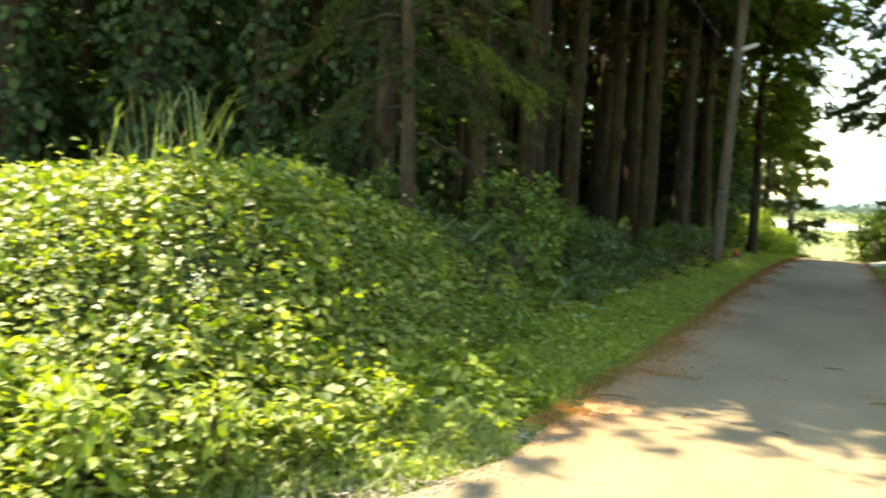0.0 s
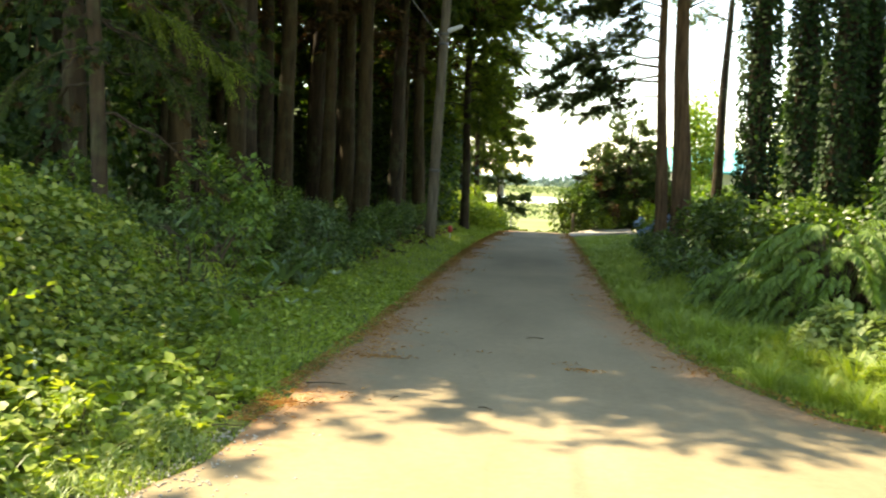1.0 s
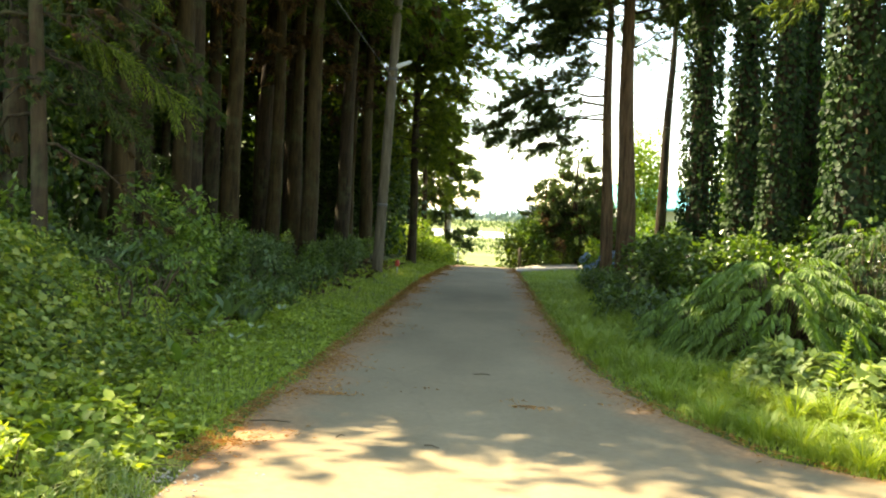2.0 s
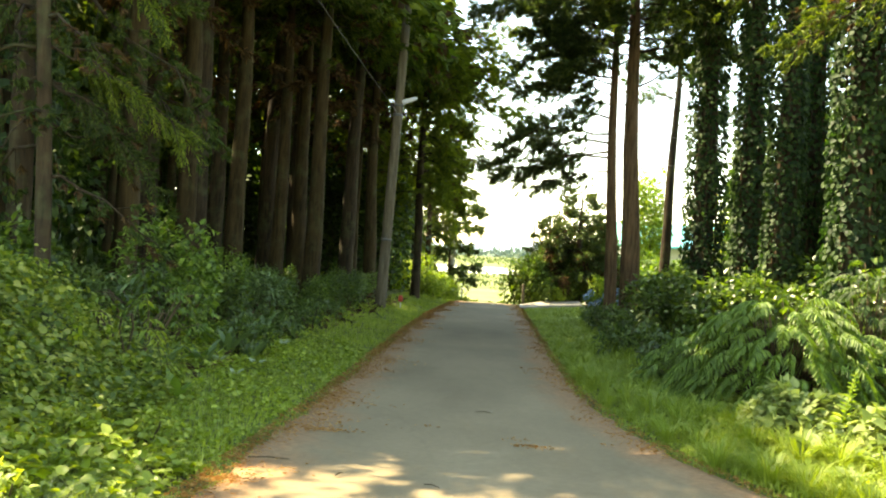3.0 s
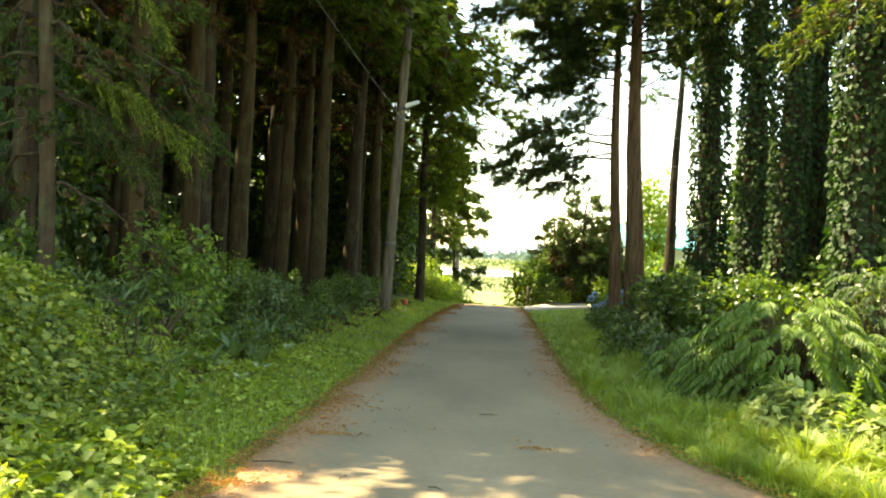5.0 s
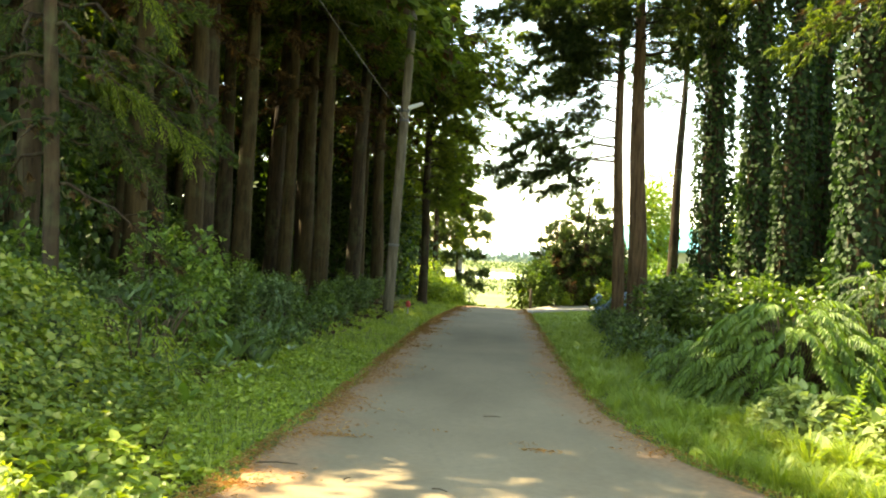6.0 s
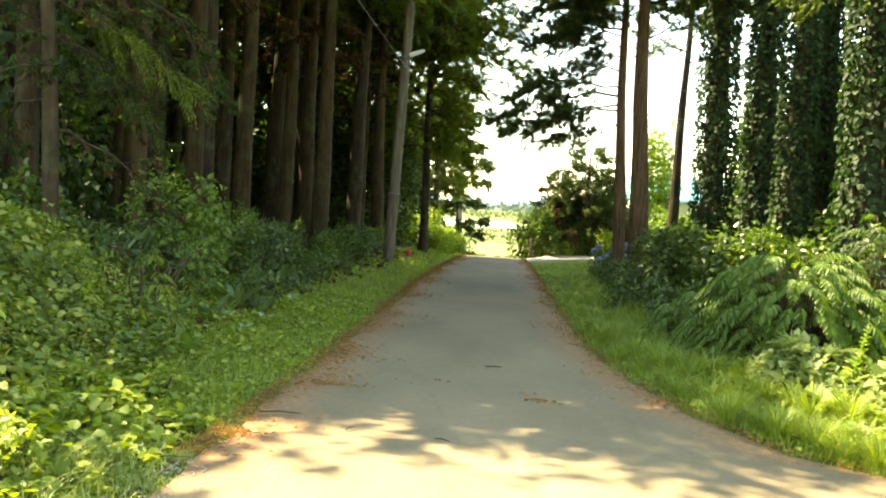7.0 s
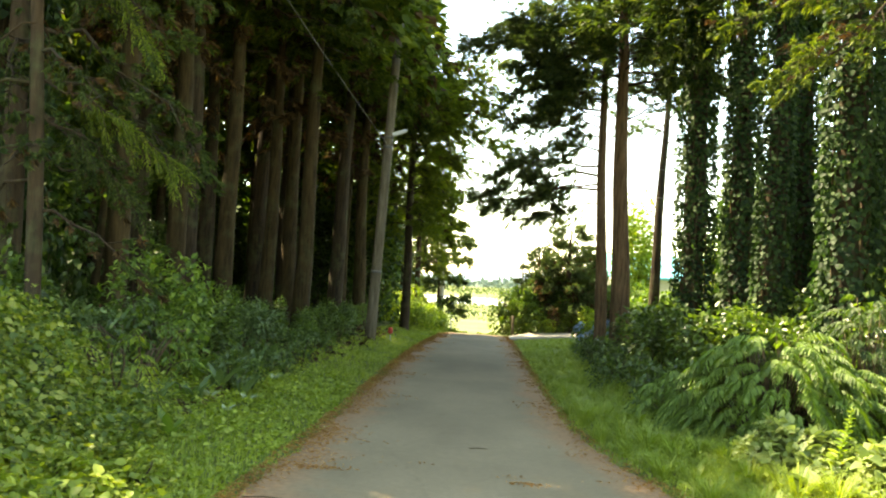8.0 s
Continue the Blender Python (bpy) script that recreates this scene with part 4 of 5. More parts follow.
# ---------------------------------------------------------------- shrubs of the verge and the wood's floor
def pattern_set(name, sizes, n, leaf, shape, mat, label, group, seed, aspect=0.7):
    return [leafy_mass(name, (0, 0, -50), s, n, leaf, shape, mat, label, "shrub", group, seed=seed + i, aspect=aspect) for i, s in enumerate(sizes)]


def scatter(srcs, spots):
    """Sets each pattern down at its first spot and copies of it at the others."""
    fresh = list(range(len(srcs)))
    for i, (x, y, s) in enumerate(spots):
        k = i % len(srcs)
        if k in fresh:
            fresh.remove(k)
            ob = srcs[k]
        else:
            ob = copy_thing(srcs[k], Matrix.Identity(4))
        ob.matrix_basis = Matrix.LocRotScale((x, y, GZ(x, y) - 0.03), Euler((0, 0, rng.uniform(0, 6.28))), (s, s, s * rng.uniform(0.85, 1.15)))


verge_label = "shaded broad-leaved shrub at the foot of the cedars"
verge_shrubs = (pattern_set("verge_shrub", [(0.9, 0.8, 1.35), (0.7, 0.9, 1.5)], 1100, 0.125, "ovate", "glossy", verge_label, "shrubs under the cedars", 1)
                + pattern_set("verge_shrub", [(1.0, 0.9, 1.2), (0.8, 0.7, 1.0)], 900, 0.15, "lance", "lance", "bluish-green shrub with long leaves under the cedars", "shrubs under the cedars", 3, 0.36)
                + pattern_set("verge_shrub", [(0.9, 0.9, 1.45)], 1500, 0.09, "ovate", "shrub", verge_label, "shrubs under the cedars", 5))
spots = []
for i in range(50):
    y = 10.4 + 29 * (i / 49.0) ** 1.3
    x = (-4.2 if y < 11.5 else -3.7) - 0.012 * (y - 9) - rng.uniform(0.0, 1.5) * (1 if i % 3 else 1.9)
    spots.append((x, y, (0.95 - 0.34 * min(1.0, (y - 9) / 11)) * rng.uniform(0.6, 1.15)))
scatter(verge_shrubs, spots)
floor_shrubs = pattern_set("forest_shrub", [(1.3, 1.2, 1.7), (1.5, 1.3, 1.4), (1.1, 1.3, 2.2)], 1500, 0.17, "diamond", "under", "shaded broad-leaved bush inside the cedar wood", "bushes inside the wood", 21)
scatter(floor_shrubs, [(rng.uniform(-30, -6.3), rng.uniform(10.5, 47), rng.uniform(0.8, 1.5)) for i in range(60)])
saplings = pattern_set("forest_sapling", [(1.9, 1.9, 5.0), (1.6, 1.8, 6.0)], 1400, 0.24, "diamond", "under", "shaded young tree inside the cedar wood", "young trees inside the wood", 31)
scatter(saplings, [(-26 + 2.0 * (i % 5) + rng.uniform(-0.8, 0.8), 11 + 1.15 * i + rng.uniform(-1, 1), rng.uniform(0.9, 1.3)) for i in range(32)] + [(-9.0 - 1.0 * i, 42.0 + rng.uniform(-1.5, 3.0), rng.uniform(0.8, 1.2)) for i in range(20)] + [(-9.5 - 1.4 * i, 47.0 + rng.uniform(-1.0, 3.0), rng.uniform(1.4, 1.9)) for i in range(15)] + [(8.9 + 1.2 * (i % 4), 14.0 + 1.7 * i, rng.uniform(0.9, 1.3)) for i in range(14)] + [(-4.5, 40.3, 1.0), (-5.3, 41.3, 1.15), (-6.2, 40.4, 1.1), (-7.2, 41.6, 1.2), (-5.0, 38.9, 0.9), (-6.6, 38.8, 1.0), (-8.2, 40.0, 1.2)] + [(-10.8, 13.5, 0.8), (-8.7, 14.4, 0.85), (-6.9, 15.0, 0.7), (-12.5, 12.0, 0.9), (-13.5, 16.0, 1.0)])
bank = pattern_set("bank_bush", [(1.3, 1.6, 1.7), (1.2, 1.3, 1.3)], 1800, 0.15, "diamond", "bright", "sunlit yellow-green bush on the bank at the lane's end", "bushes on the sunny bank", 41)
scatter(bank, [(-2.7, 41.5, 0.7), (-2.5, 43.3, 0.75), (-3.3, 44.2, 1.0), (-2.35, 45.6, 0.8), (-5.2, 43.4, 1.1), (-4.6, 47.5, 1.2), (-3.2, 49.5, 1.0), (-6.5, 46.0, 1.3), (-2.3, 51.0, 0.8), (-8.2, 47.5, 1.4), (-10.0, 48.5, 1.4), (-12.0, 49.0, 1.5)])
bank_trees = pattern_set("bank_tree", [(1.7, 1.7, 5.6), (1.5, 1.6, 6.6), (1.8, 1.7, 4.6)], 3000, 0.19, "ovate", "shrub", "young leafy tree on the bank behind the wood", "young trees on the bank", 131)
scatter(bank_trees, [(-6.8, 51.0, 1.4), (-8.2, 50.5, 1.5), (-9.8, 51.0, 1.6), (-5.4, 54.0, 1.3), (-11.4, 52.0, 1.7), (-6.6, 56.0, 1.6), (-8.8, 55.0, 1.7)])
low = pattern_set("bank_bush", [(0.9, 0.8, 0.55)], 1500, 0.10, "ovate", "weed", "low green bush by the end of the lane", "bushes on the sunny bank", 45)
scatter(low, [(-1.6, 52.0, 1.3), (0.2, 50.0, 0.9), (0.9, 51.0, 1.0), (-1.2, 55.0, 1.6), (-0.3, 60.0, 1.4)])

# Shrubs on the driveway side
right_shrubs = pattern_set("glossy_shrub", [(1.0, 0.9, 1.75), (0.9, 1.0, 1.5), (1.1, 1.0, 1.3)], 2000, 0.11, "ovate", "glossy", "glossy green shrub in front of the ivy-clad trees", "shrubs before the ivy trees", 51)
scatter(right_shrubs, [(3.3, 18.2, 1.05), (3.9, 16.4, 1.05), (4.6, 19.0, 1.0), (3.9, 21.5, 1.0), (4.9, 16.2, 0.8), (5.6, 18.5, 1.1), (4.5, 13.9, 0.7), (4.3, 23.8, 1.1), (5.6, 12.3, 1.1), (6.5, 15.4, 1.3), (6.8, 11.2, 1.2), (7.6, 14.2, 1.5), (8.6, 12.6, 1.7), (7.0, 20.5, 1.3), (8.2, 17.2, 1.6), (6.4, 26.0, 1.2), (5.4, 26.5, 1.0), (8.8, 22.0, 1.6), (9.5, 27.0, 1.6)])
low_weeds = pattern_set("verge_weed", [(0.55, 0.5, 0.62), (0.6, 0.6, 0.5)], 700, 0.09, "diamond", "glossy", "low bluish-green weeds beside the lane", "weeds beside the lane", 61, 0.45)
scatter(low_weeds, [(2.6, 15.2, 1.1), (2.5, 17.2, 1.1), (2.7, 19.0, 1.2), (2.9, 21.0, 1.2), (2.9, 23.2, 1.2), (3.0, 25.5, 1.2), (2.4, 13.6, 0.9), (3.3, 14.6, 1.2), (-3.1, 12.2, 0.8), (-3.3, 14.8, 0.9), (-3.3, 17.2, 1.0), (-3.5, 20.2, 1.0), (-3.6, 24.0, 1.1)])


# ---------------------------------------------------------------- plants with large single leaves
def lance_plant(x, y, n, length, mat, label, width=0.22, shape="lance", up=1.1, z=0.0):
    """A clump of large single leaves, each its own part."""
    ob = thing("broad_leaf_plant", (x, y, GZ(x, y) + z), label, "plant", "large-leaved plants by the lane")
    for k in range(n):
        a = 2.4 * k + rng.uniform(-0.3, 0.3)
        L = length * rng.uniform(0.65, 1.1)
        d = np.array([[math.cos(a), math.sin(a), up * rng.uniform(0.5, 1.3)]])
        foot = np.array([[0.05 * math.cos(a), 0.05 * math.sin(a), 0.02 + 0.12 * length * rng.random()]])
        v, f = leaves(foot, d, np.array([[0, 0, 1.0]]) - unit(d) * 0.2, L, L * width, shape)
        attach("leaf", fast_mesh("leaf", v, f, M[mat]), ob)
    return ob


for x, y, n, L in ((-2.75, 8.3, 9, 0.42), (-2.95, 9.0, 9, 0.50), (-2.85, 10.2, 8, 0.45), (-3.0, 11.6, 10, 0.55), (-2.9, 12.8, 9, 0.5), (-3.1, 14.0, 9, 0.55), (-3.05, 15.6, 9, 0.55), (-3.2, 17.5, 9, 0.6), (-3.3, 19.5, 8, 0.6), (-3.4, 22.0, 8, 0.6)):
    lance_plant(x - 0.35 * abs(math.sin(y * 3.3)), y + 0.4 * math.sin(y * 5.1), n - 2, 0.8 * L, "lance", "clump of long grey-green lance leaves on the verge", 0.27, "lance", 2.0)
for i in range(16):
    y = 8.6 + 0.62 * i + 0.3 * math.sin(i * 2.7)
    lance_plant(-2.75 - 0.035 * (y - 8) - 0.75 * abs(math.sin(i * 1.9)), y, 6, 0.30 + 0.08 * math.sin(i * 1.3), "lance" if i % 3 else "shrub", "clump of broad upright leaves on the shaded verge", 0.34, "ovate" if i % 2 else "lance", 1.9)
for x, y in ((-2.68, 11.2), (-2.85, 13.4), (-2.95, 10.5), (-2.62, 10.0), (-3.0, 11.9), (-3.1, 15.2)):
    lance_plant(x, y, 4, 0.11, "pale_leaf", "small pale whitish leaves on the verge", 0.6, "heart", 0.9, 0.12)
for x, y, n, L in ((2.75, 8.2, 8, 0.30), (3.05, 7.7, 9, 0.30), (3.3, 8.6, 9, 0.34), (3.7, 7.9, 9, 0.32), (3.1, 7.0, 8, 0.26), (3.6, 6.9, 9, 0.30), (4.1, 7.4, 9, 0.32), (4.4, 8.3, 9, 0.34), (2.75, 7.3, 7, 0.24), (4.6, 6.9, 8, 0.3), (3.9, 9.1, 9, 0.34)):
    lance_plant(x, y, n + 5, 0.6 * L, "creeper", "broad heart-shaped leaves of a sprawling creeper in the sun", 0.85, "heart", 0.75, 0.10)
creepers = pattern_set("creeper_plant", [(0.42, 0.4, 0.5), (0.5, 0.4, 0.4), (0.4, 0.45, 0.34)], 380, 0.078, "heart", "creeper", "sprawling creeper with broad heart-shaped leaves in the sun", "creepers at the mouth of the lane", 121, 0.95)
spots = []
for i in range(46):
    y = 6.1 + 3.6 * ((i * 0.618) % 1.0)
    x = float(road_right(y)) + 1.25 + 2.2 * ((i * 0.377) % 1.0) ** 1.2
    spots.append((x, y, 0.7 + 0.6 * ((i * 0.53) % 1.0)))
scatter(creepers, spots)
for x, y in ((3.05, 8.45), (3.3, 7.3)):
    sp = thing("flower_spike", (x, y, GZ(x, y)), "upright yellow-green weed spike in the sun", "plant")
    P = np.stack([0.12 * np.linspace(0, 1, 46), 0.03 * np.sin(np.linspace(0, 6, 46)), np.linspace(0.1, 0.72, 46)], 1)
    stem = tube(np.stack([P[0] - (0.02, 0, 0.12), P[20], P[-1]]), (0.008, 0.006, 0.003), 5)
    attach("stem", fast_mesh("stem", *stem, M["weed"]), sp)
    a = np.arange(46) * 2.4
    D = np.stack([np.cos(a), np.sin(a), np.full(46, 0.5)], 1)
    v, f = leaves(P, D, unit(rng.normal(0, 0.3, (46, 3)) + np.array([0, 0, 1])), np.linspace(0.15, 0.04, 46), np.linspace(0.05, 0.02, 46), "ovate")
    attach("foliage", fast_mesh("foliage", v, f, M["bright"]), sp)


# ---------------------------------------------------------------- the arching frond bush
def frond_bush(x, y, w, h, count, label, mat="frond", leaflet=0.13, pairs=15, seed=3):
    """Arching stems, each a frond with paired narrow leaflets that hang down."""
    r = np.random.default_rng(seed)
    ob = thing("frond_bush", (x, y, GZ(x, y)), label, "bush")
    wood, lf = [], []
    for k in range(count):
        a = r.uniform(0, 6.28)
        rad = r.uniform(0.25, 1.0) ** 0.7
        start = np.array([0.35 * w * rad * math.cos(a), 0.35 * w * rad * math.sin(a), h * r.uniform(0.15, 0.8) * (1.12 - 0.75 * rad)])
        a2 = a + r.normal(0, 0.5)
        if r.random() < 0.45:
            a2 = r.uniform(-2.9, -0.3)
        d = np.array([math.cos(a2), math.sin(a2), 0.0])
        L = r.uniform(0.55, 1.0) * w * 0.52
        t = np.linspace(0, 1, 9)[:, None]
        p = start + d * L * t + np.array([0, 0, 1.0]) * (0.42 * h * t - 0.62 * h * t * t) * r.uniform(0.7, 1.2)
        p[:, 2] = np.maximum(p[:, 2], 0.06)
        wood.append(tube(p, np.linspace(0.007, 0.002, 9), 3))
        ts = np.repeat(np.linspace(0.08, 1.0, pairs), 2)
        feet = along(p, ts)
        lat = np.array([-d[1], d[0], 0.0])
        sg = np.tile([1.0, -1.0], pairs)
        D = unit(lat * (0.9 * sg[:, None]) + d * 0.45 + np.array([0, 0, -0.6]) + r.normal(0, 0.12, (len(ts), 3)))
        N = unit(np.array([0, 0, 1.0]) + lat * sg[:, None] * 0.5 + r.normal(0, 0.15, (len(ts), 3)))
        ll = leaflet * np.interp(ts, [0, 0.3, 1.0], [0.7, 1.1, 0.5]) * r.uniform(0.8, 1.15)
        lf.append(leaves(feet, D, N, ll, ll * 0.26, "ovate"))
    for k in range(10):
        a = r.uniform(0, 6.28)
        wood.append(tube(limb_path((0.1 * math.cos(a), 0.1 * math.sin(a), -0.1), (0.4 * w * math.cos(a), 0.4 * w * math.sin(a), h * 0.55), 0.2 * h, 5), np.linspace(0.016, 0.006, 5), 5))
    v, f = join(wood)
    tagged(attach("stemwork", fast_mesh("stemwork", v, f, M["twig"]), ob), kind="stuff")
    v, f = join(lf)
    attach("foliage", fast_mesh("foliage", v, f, M[mat]), ob)
    return ob


def frond_dome(x, y, rx, ry, h, count, length, leaflet, mat, label, pairs=13, seed=3, low=0.12):
    """A dome of single fronds: each arches out of the dome and hangs, with paired drooping leaflets."""
    r = np.random.default_rng(seed)
    ob = thing("frond_bush", (x, y, GZ(x, y)), label, "bush")
    wood = []
    for k in range(count):
        u = (k + 0.5) / count
        a = k * 2.39996 + r.normal(0, 0.2)
        el = math.asin(low + (0.97 - low) * u)
        out = np.array([math.cos(a) * math.cos(el), math.sin(a) * math.cos(el), math.sin(el)])
        start = out * np.array([rx, ry, h]) * r.uniform(0.62, 0.80)
        a2 = a + r.normal(0, 0.45)
        d = np.array([math.cos(a2), math.sin(a2), 0.0])
        L = length * r.uniform(0.7, 1.15)
        t = np.linspace(0, 1, 8)[:, None]
        rise = 0.10 + 0.32 * math.sin(el)
        p = start + d * L * (t - 0.18 * t * t) + np.array([0, 0, 1.0]) * L * (rise * t - (0.5 + 0.3 * r.random()) * t * t)
        p[:, 2] = np.maximum(p[:, 2], 0.05)
        wood.append(tube(limb_path((0.12 * out[0], 0.12 * out[1], -0.05), start, 0.06, 4), np.linspace(0.010, 0.005, 4), 3))
        ts = np.repeat(np.linspace(0.06, 1.0, pairs), 2)
        feet = along(p, ts)
        lat = np.array([-d[1], d[0], 0.0])
        sg = np.tile([1.0, -1.0], pairs)[:, None]
        m = len(ts)
        D = unit(lat * sg * 0.62 + d * 0.34 + np.array([0, 0, -0.62]) + r.normal(0, 0.10, (m, 3)))
        N = unit(np.array([0, 0, 0.75]) + lat * sg * 0.55 + d * 0.35 + r.normal(0, 0.12, (m, 3)))
        ll = leaflet * np.interp(ts, [0, 0.3, 0.75, 1.0], [0.7, 1.1, 0.95, 0.45]) * r.uniform(0.85, 1.15)
        v, f = join([leaves(feet, D, N, ll, ll * 0.24, "ovate"), tube(p, np.linspace(0.006, 0.002, 8), 3)])
        attach("frond", fast_mesh("frond", v, f, M[mat]), ob)
    v, f = join(wood)
    tagged(attach("stemwork", fast_mesh("stemwork", v, f, M["twig"]), ob), kind="stuff")
    return ob


FB = "arching bush with rows of narrow drooping leaflets"
frond_dome(3.36, 11.2, 1.05, 0.95, 1.62, 250, 0.62, 0.115, "frond", FB, 18, 3)
frond_dome(4.1, 11.3, 0.8, 0.8, 1.05, 110, 0.55, 0.11, "frond", FB, 17, 4)
frond_dome(2.7, 12.8, 0.6, 0.6, 0.95, 60, 0.5, 0.11, "frond", FB, 15, 5)
frond_dome(3.12, 9.75, 0.28, 0.28, 0.42, 26, 0.36, 0.085, "weed", "small bright yellow-green fern-like bush in the sun", 12, 6)
# The darkened leaf colour paints shade onto these two bushes.
frond_dome(4.62, 12.0, 0.55, 0.55, 2.15, 110, 0.45, 0.09, "under", "tall bush with feathery sprays, coloured as if shaded, before the ivy-clad trees", 16, 7, -0.1)
frond_dome(5.5, 11.6, 0.75, 0.7, 1.9, 90, 0.5, 0.10, "under", "tall bush with feathery sprays, coloured as if shaded, before the ivy-clad trees", 15, 8, -0.1)
frond_bush(-3.35, 8.9, 0.9, 1.15, 18, "small bush with pinnate leaves behind the thicket", "weed", 0.11, 9, 9)
frond_bush(-3.75, 10.4, 1.3, 1.3, 34, "small bush with pinnate leaves behind the thicket", "shrub", 0.12, 10, 10)


def hydrangea(x, y):
    ob = leafy_mass("hydrangea", (x, y, GZ(x, y)), (0.55, 0.5, 0.8), 500, 0.13, "ovate", "shrub", "blue-flowering hydrangea beside the driveway", "shrub", seed=71)
    for k in range(9):
        a = 2.4 * k
        c = np.array([0.42 * math.cos(a) * (0.4 + 0.07 * k), 0.42 * math.sin(a) * (0.4 + 0.07 * k) - 0.12, 0.62 + 0.22 * math.sin(k * 1.7)])
        n = 70
        d = unit(rng.normal(0, 1, (n, 3)) + np.array([0, -0.2, 0.5]))
        v, f = leaves(c + d * 0.10, unit(np.cross(d, rng.normal(0, 1, (n, 3)))), d, 0.05, 0.045, "diamond")
        attach("flower_head", fast_mesh("flower_head", v, f, M["petal_blue"]), ob, "rounded pale blue flower head")


hydrangea(3.1, 28.6)
hydrangea(4.1, 30.3)

# ---------------------------------------------------------------- garden behind the driveway
def cloud_pine():
    limbs = [(1.5, (-1.3, -0.3, 0.25), 0.1), (1.7, (1.3, -0.4, 0.1), 0.1), (2.3, (-1.5, 0.1, 0.3), 0.1), (2.6, (1.2, -0.5, 0.1), 0.1), (3.1, (-0.9, -0.4, 0.4), 0.1), (3.4, (1.0, 0.2, 0.2), 0.1), (3.9, (-0.8, 0.0, 0.3), 0.1),
             (4.3, (0.6, -0.2, 0.2), 0.05), (4.4, (-0.5, 0.3, 0.35), 0.05), (1.2, (0.3, -1.1, 0.2), 0.1), (2.0, (0.2, -1.3, 0.2), 0.1), (2.9, (0.1, -1.1, 0.2), 0.1), (1.1, (-0.9, -0.8, 0.1), 0.1), (1.0, (0.9, -0.9, 0.1), 0.1), (3.6, (0.2, -0.7, 0.3), 0.1)] + ring_limbs(0.8, 4.7, 26, 1.6, 0.75, -0.08)
    return make_conifer("garden_pine", 5.0, 0.14, (0.2, 0.0), limbs, "bark_dark", "pine", "clipped dark garden pine with layered cloud-like tufts", 14, (0.16, 0.03), 30, 0.08, 1.5, True, True)


place(cloud_pine(), 3.75, 44.0, 0.0, 1.04)
t = copy_thing(cloud_pine(), Matrix.Identity(4))
place(t, 4.9, 45.2, 2.0, 0.85)
place(bpy.data.objects["garden_pine.001"], 2.5, 44.6, 1.0, 0.82)
hedge = pattern_set("garden_hedge", [(0.8, 0.7, 1.9), (0.9, 0.8, 1.5)], 2600, 0.12, "diamond", "shrub", "dense rounded evergreen hedge behind the driveway", "hedge along the driveway", 81)
scatter(hedge, [(1.75, 43.6, 1.15), (2.4, 43.2, 0.9), (3.2, 43.3, 0.85), (4.0, 43.6, 0.95), (4.9, 44.2, 1.1), (1.9, 44.8, 1.5), (2.7, 45.0, 1.6), (3.6, 44.9, 1.6), (4.6, 45.6, 1.6), (5.6, 45.2, 1.4), (6.6, 46.0, 1.4), (7.8, 46.6, 1.5), (9.2, 47.2, 1.5)])
light_bush = pattern_set("garden_bush", [(0.55, 0.5, 0.9)], 900, 0.10, "ovate", "bright", "light yellow-green garden bush catching the sun", "sunny garden bushes", 91)
scatter(light_bush, [(3.0, 42.7, 0.85), (5.0, 43.3, 1.1), (4.75, 42.9, 1.2), (1.8, 44.6, 1.5), (2.2, 45.3, 2.6)])
evergreen = pattern_set("garden_evergreen", [(1.0, 0.9, 3.4), (0.9, 0.9, 2.9)], 4200, 0.13, "diamond", "glossy", "dense dark evergreen shrub between the garden pines", "evergreens in the garden", 97)
scatter(evergreen, [(3.35, 44.7, 1.0), (4.35, 44.9, 1.1), (2.45, 45.0, 0.95), (5.3, 45.6, 1.1)])
bronze = pattern_set("bronze_shrub", [(0.6, 0.5, 1.3)], 1100, 0.10, "ovate", "dead", "rust-brown leaved shrub among the garden pines", "bronze shrubs in the garden", 95)
scatter(bronze, [(3.3, 43.0, 0.9), (4.4, 43.6, 1.5), (4.9, 44.4, 2.1), (3.0, 43.9, 1.5)])


def broadleaf_tree(x, y, h, w, n, leaf, mat, label, seed):
    ob = leafy_mass("broadleaf_tree", (x, y, GZ(x, y)), (w, w, h), n, leaf, "ovate", mat, label, "tree", "", 14, 12, 0.7, seed)
    v, f = tube(limb_path((0, 0, -0.2), (0.15, 0, h * 0.62), 0.05), np.linspace(0.14, 0.04, 6), 8)
    attach("trunk", smooth(fast_mesh("trunk", v, f, M["bark_dark"])), ob)
    return ob


broadleaf_tree(8.8, 55.0, 8.6, 1.6, 8000, 0.20, "bright", "airy light green tree behind the garden", 101)
broadleaf_tree(12.5, 50.0, 6.5, 2.2, 3600, 0.2, "weed", "green tree at the back of the garden", 102)


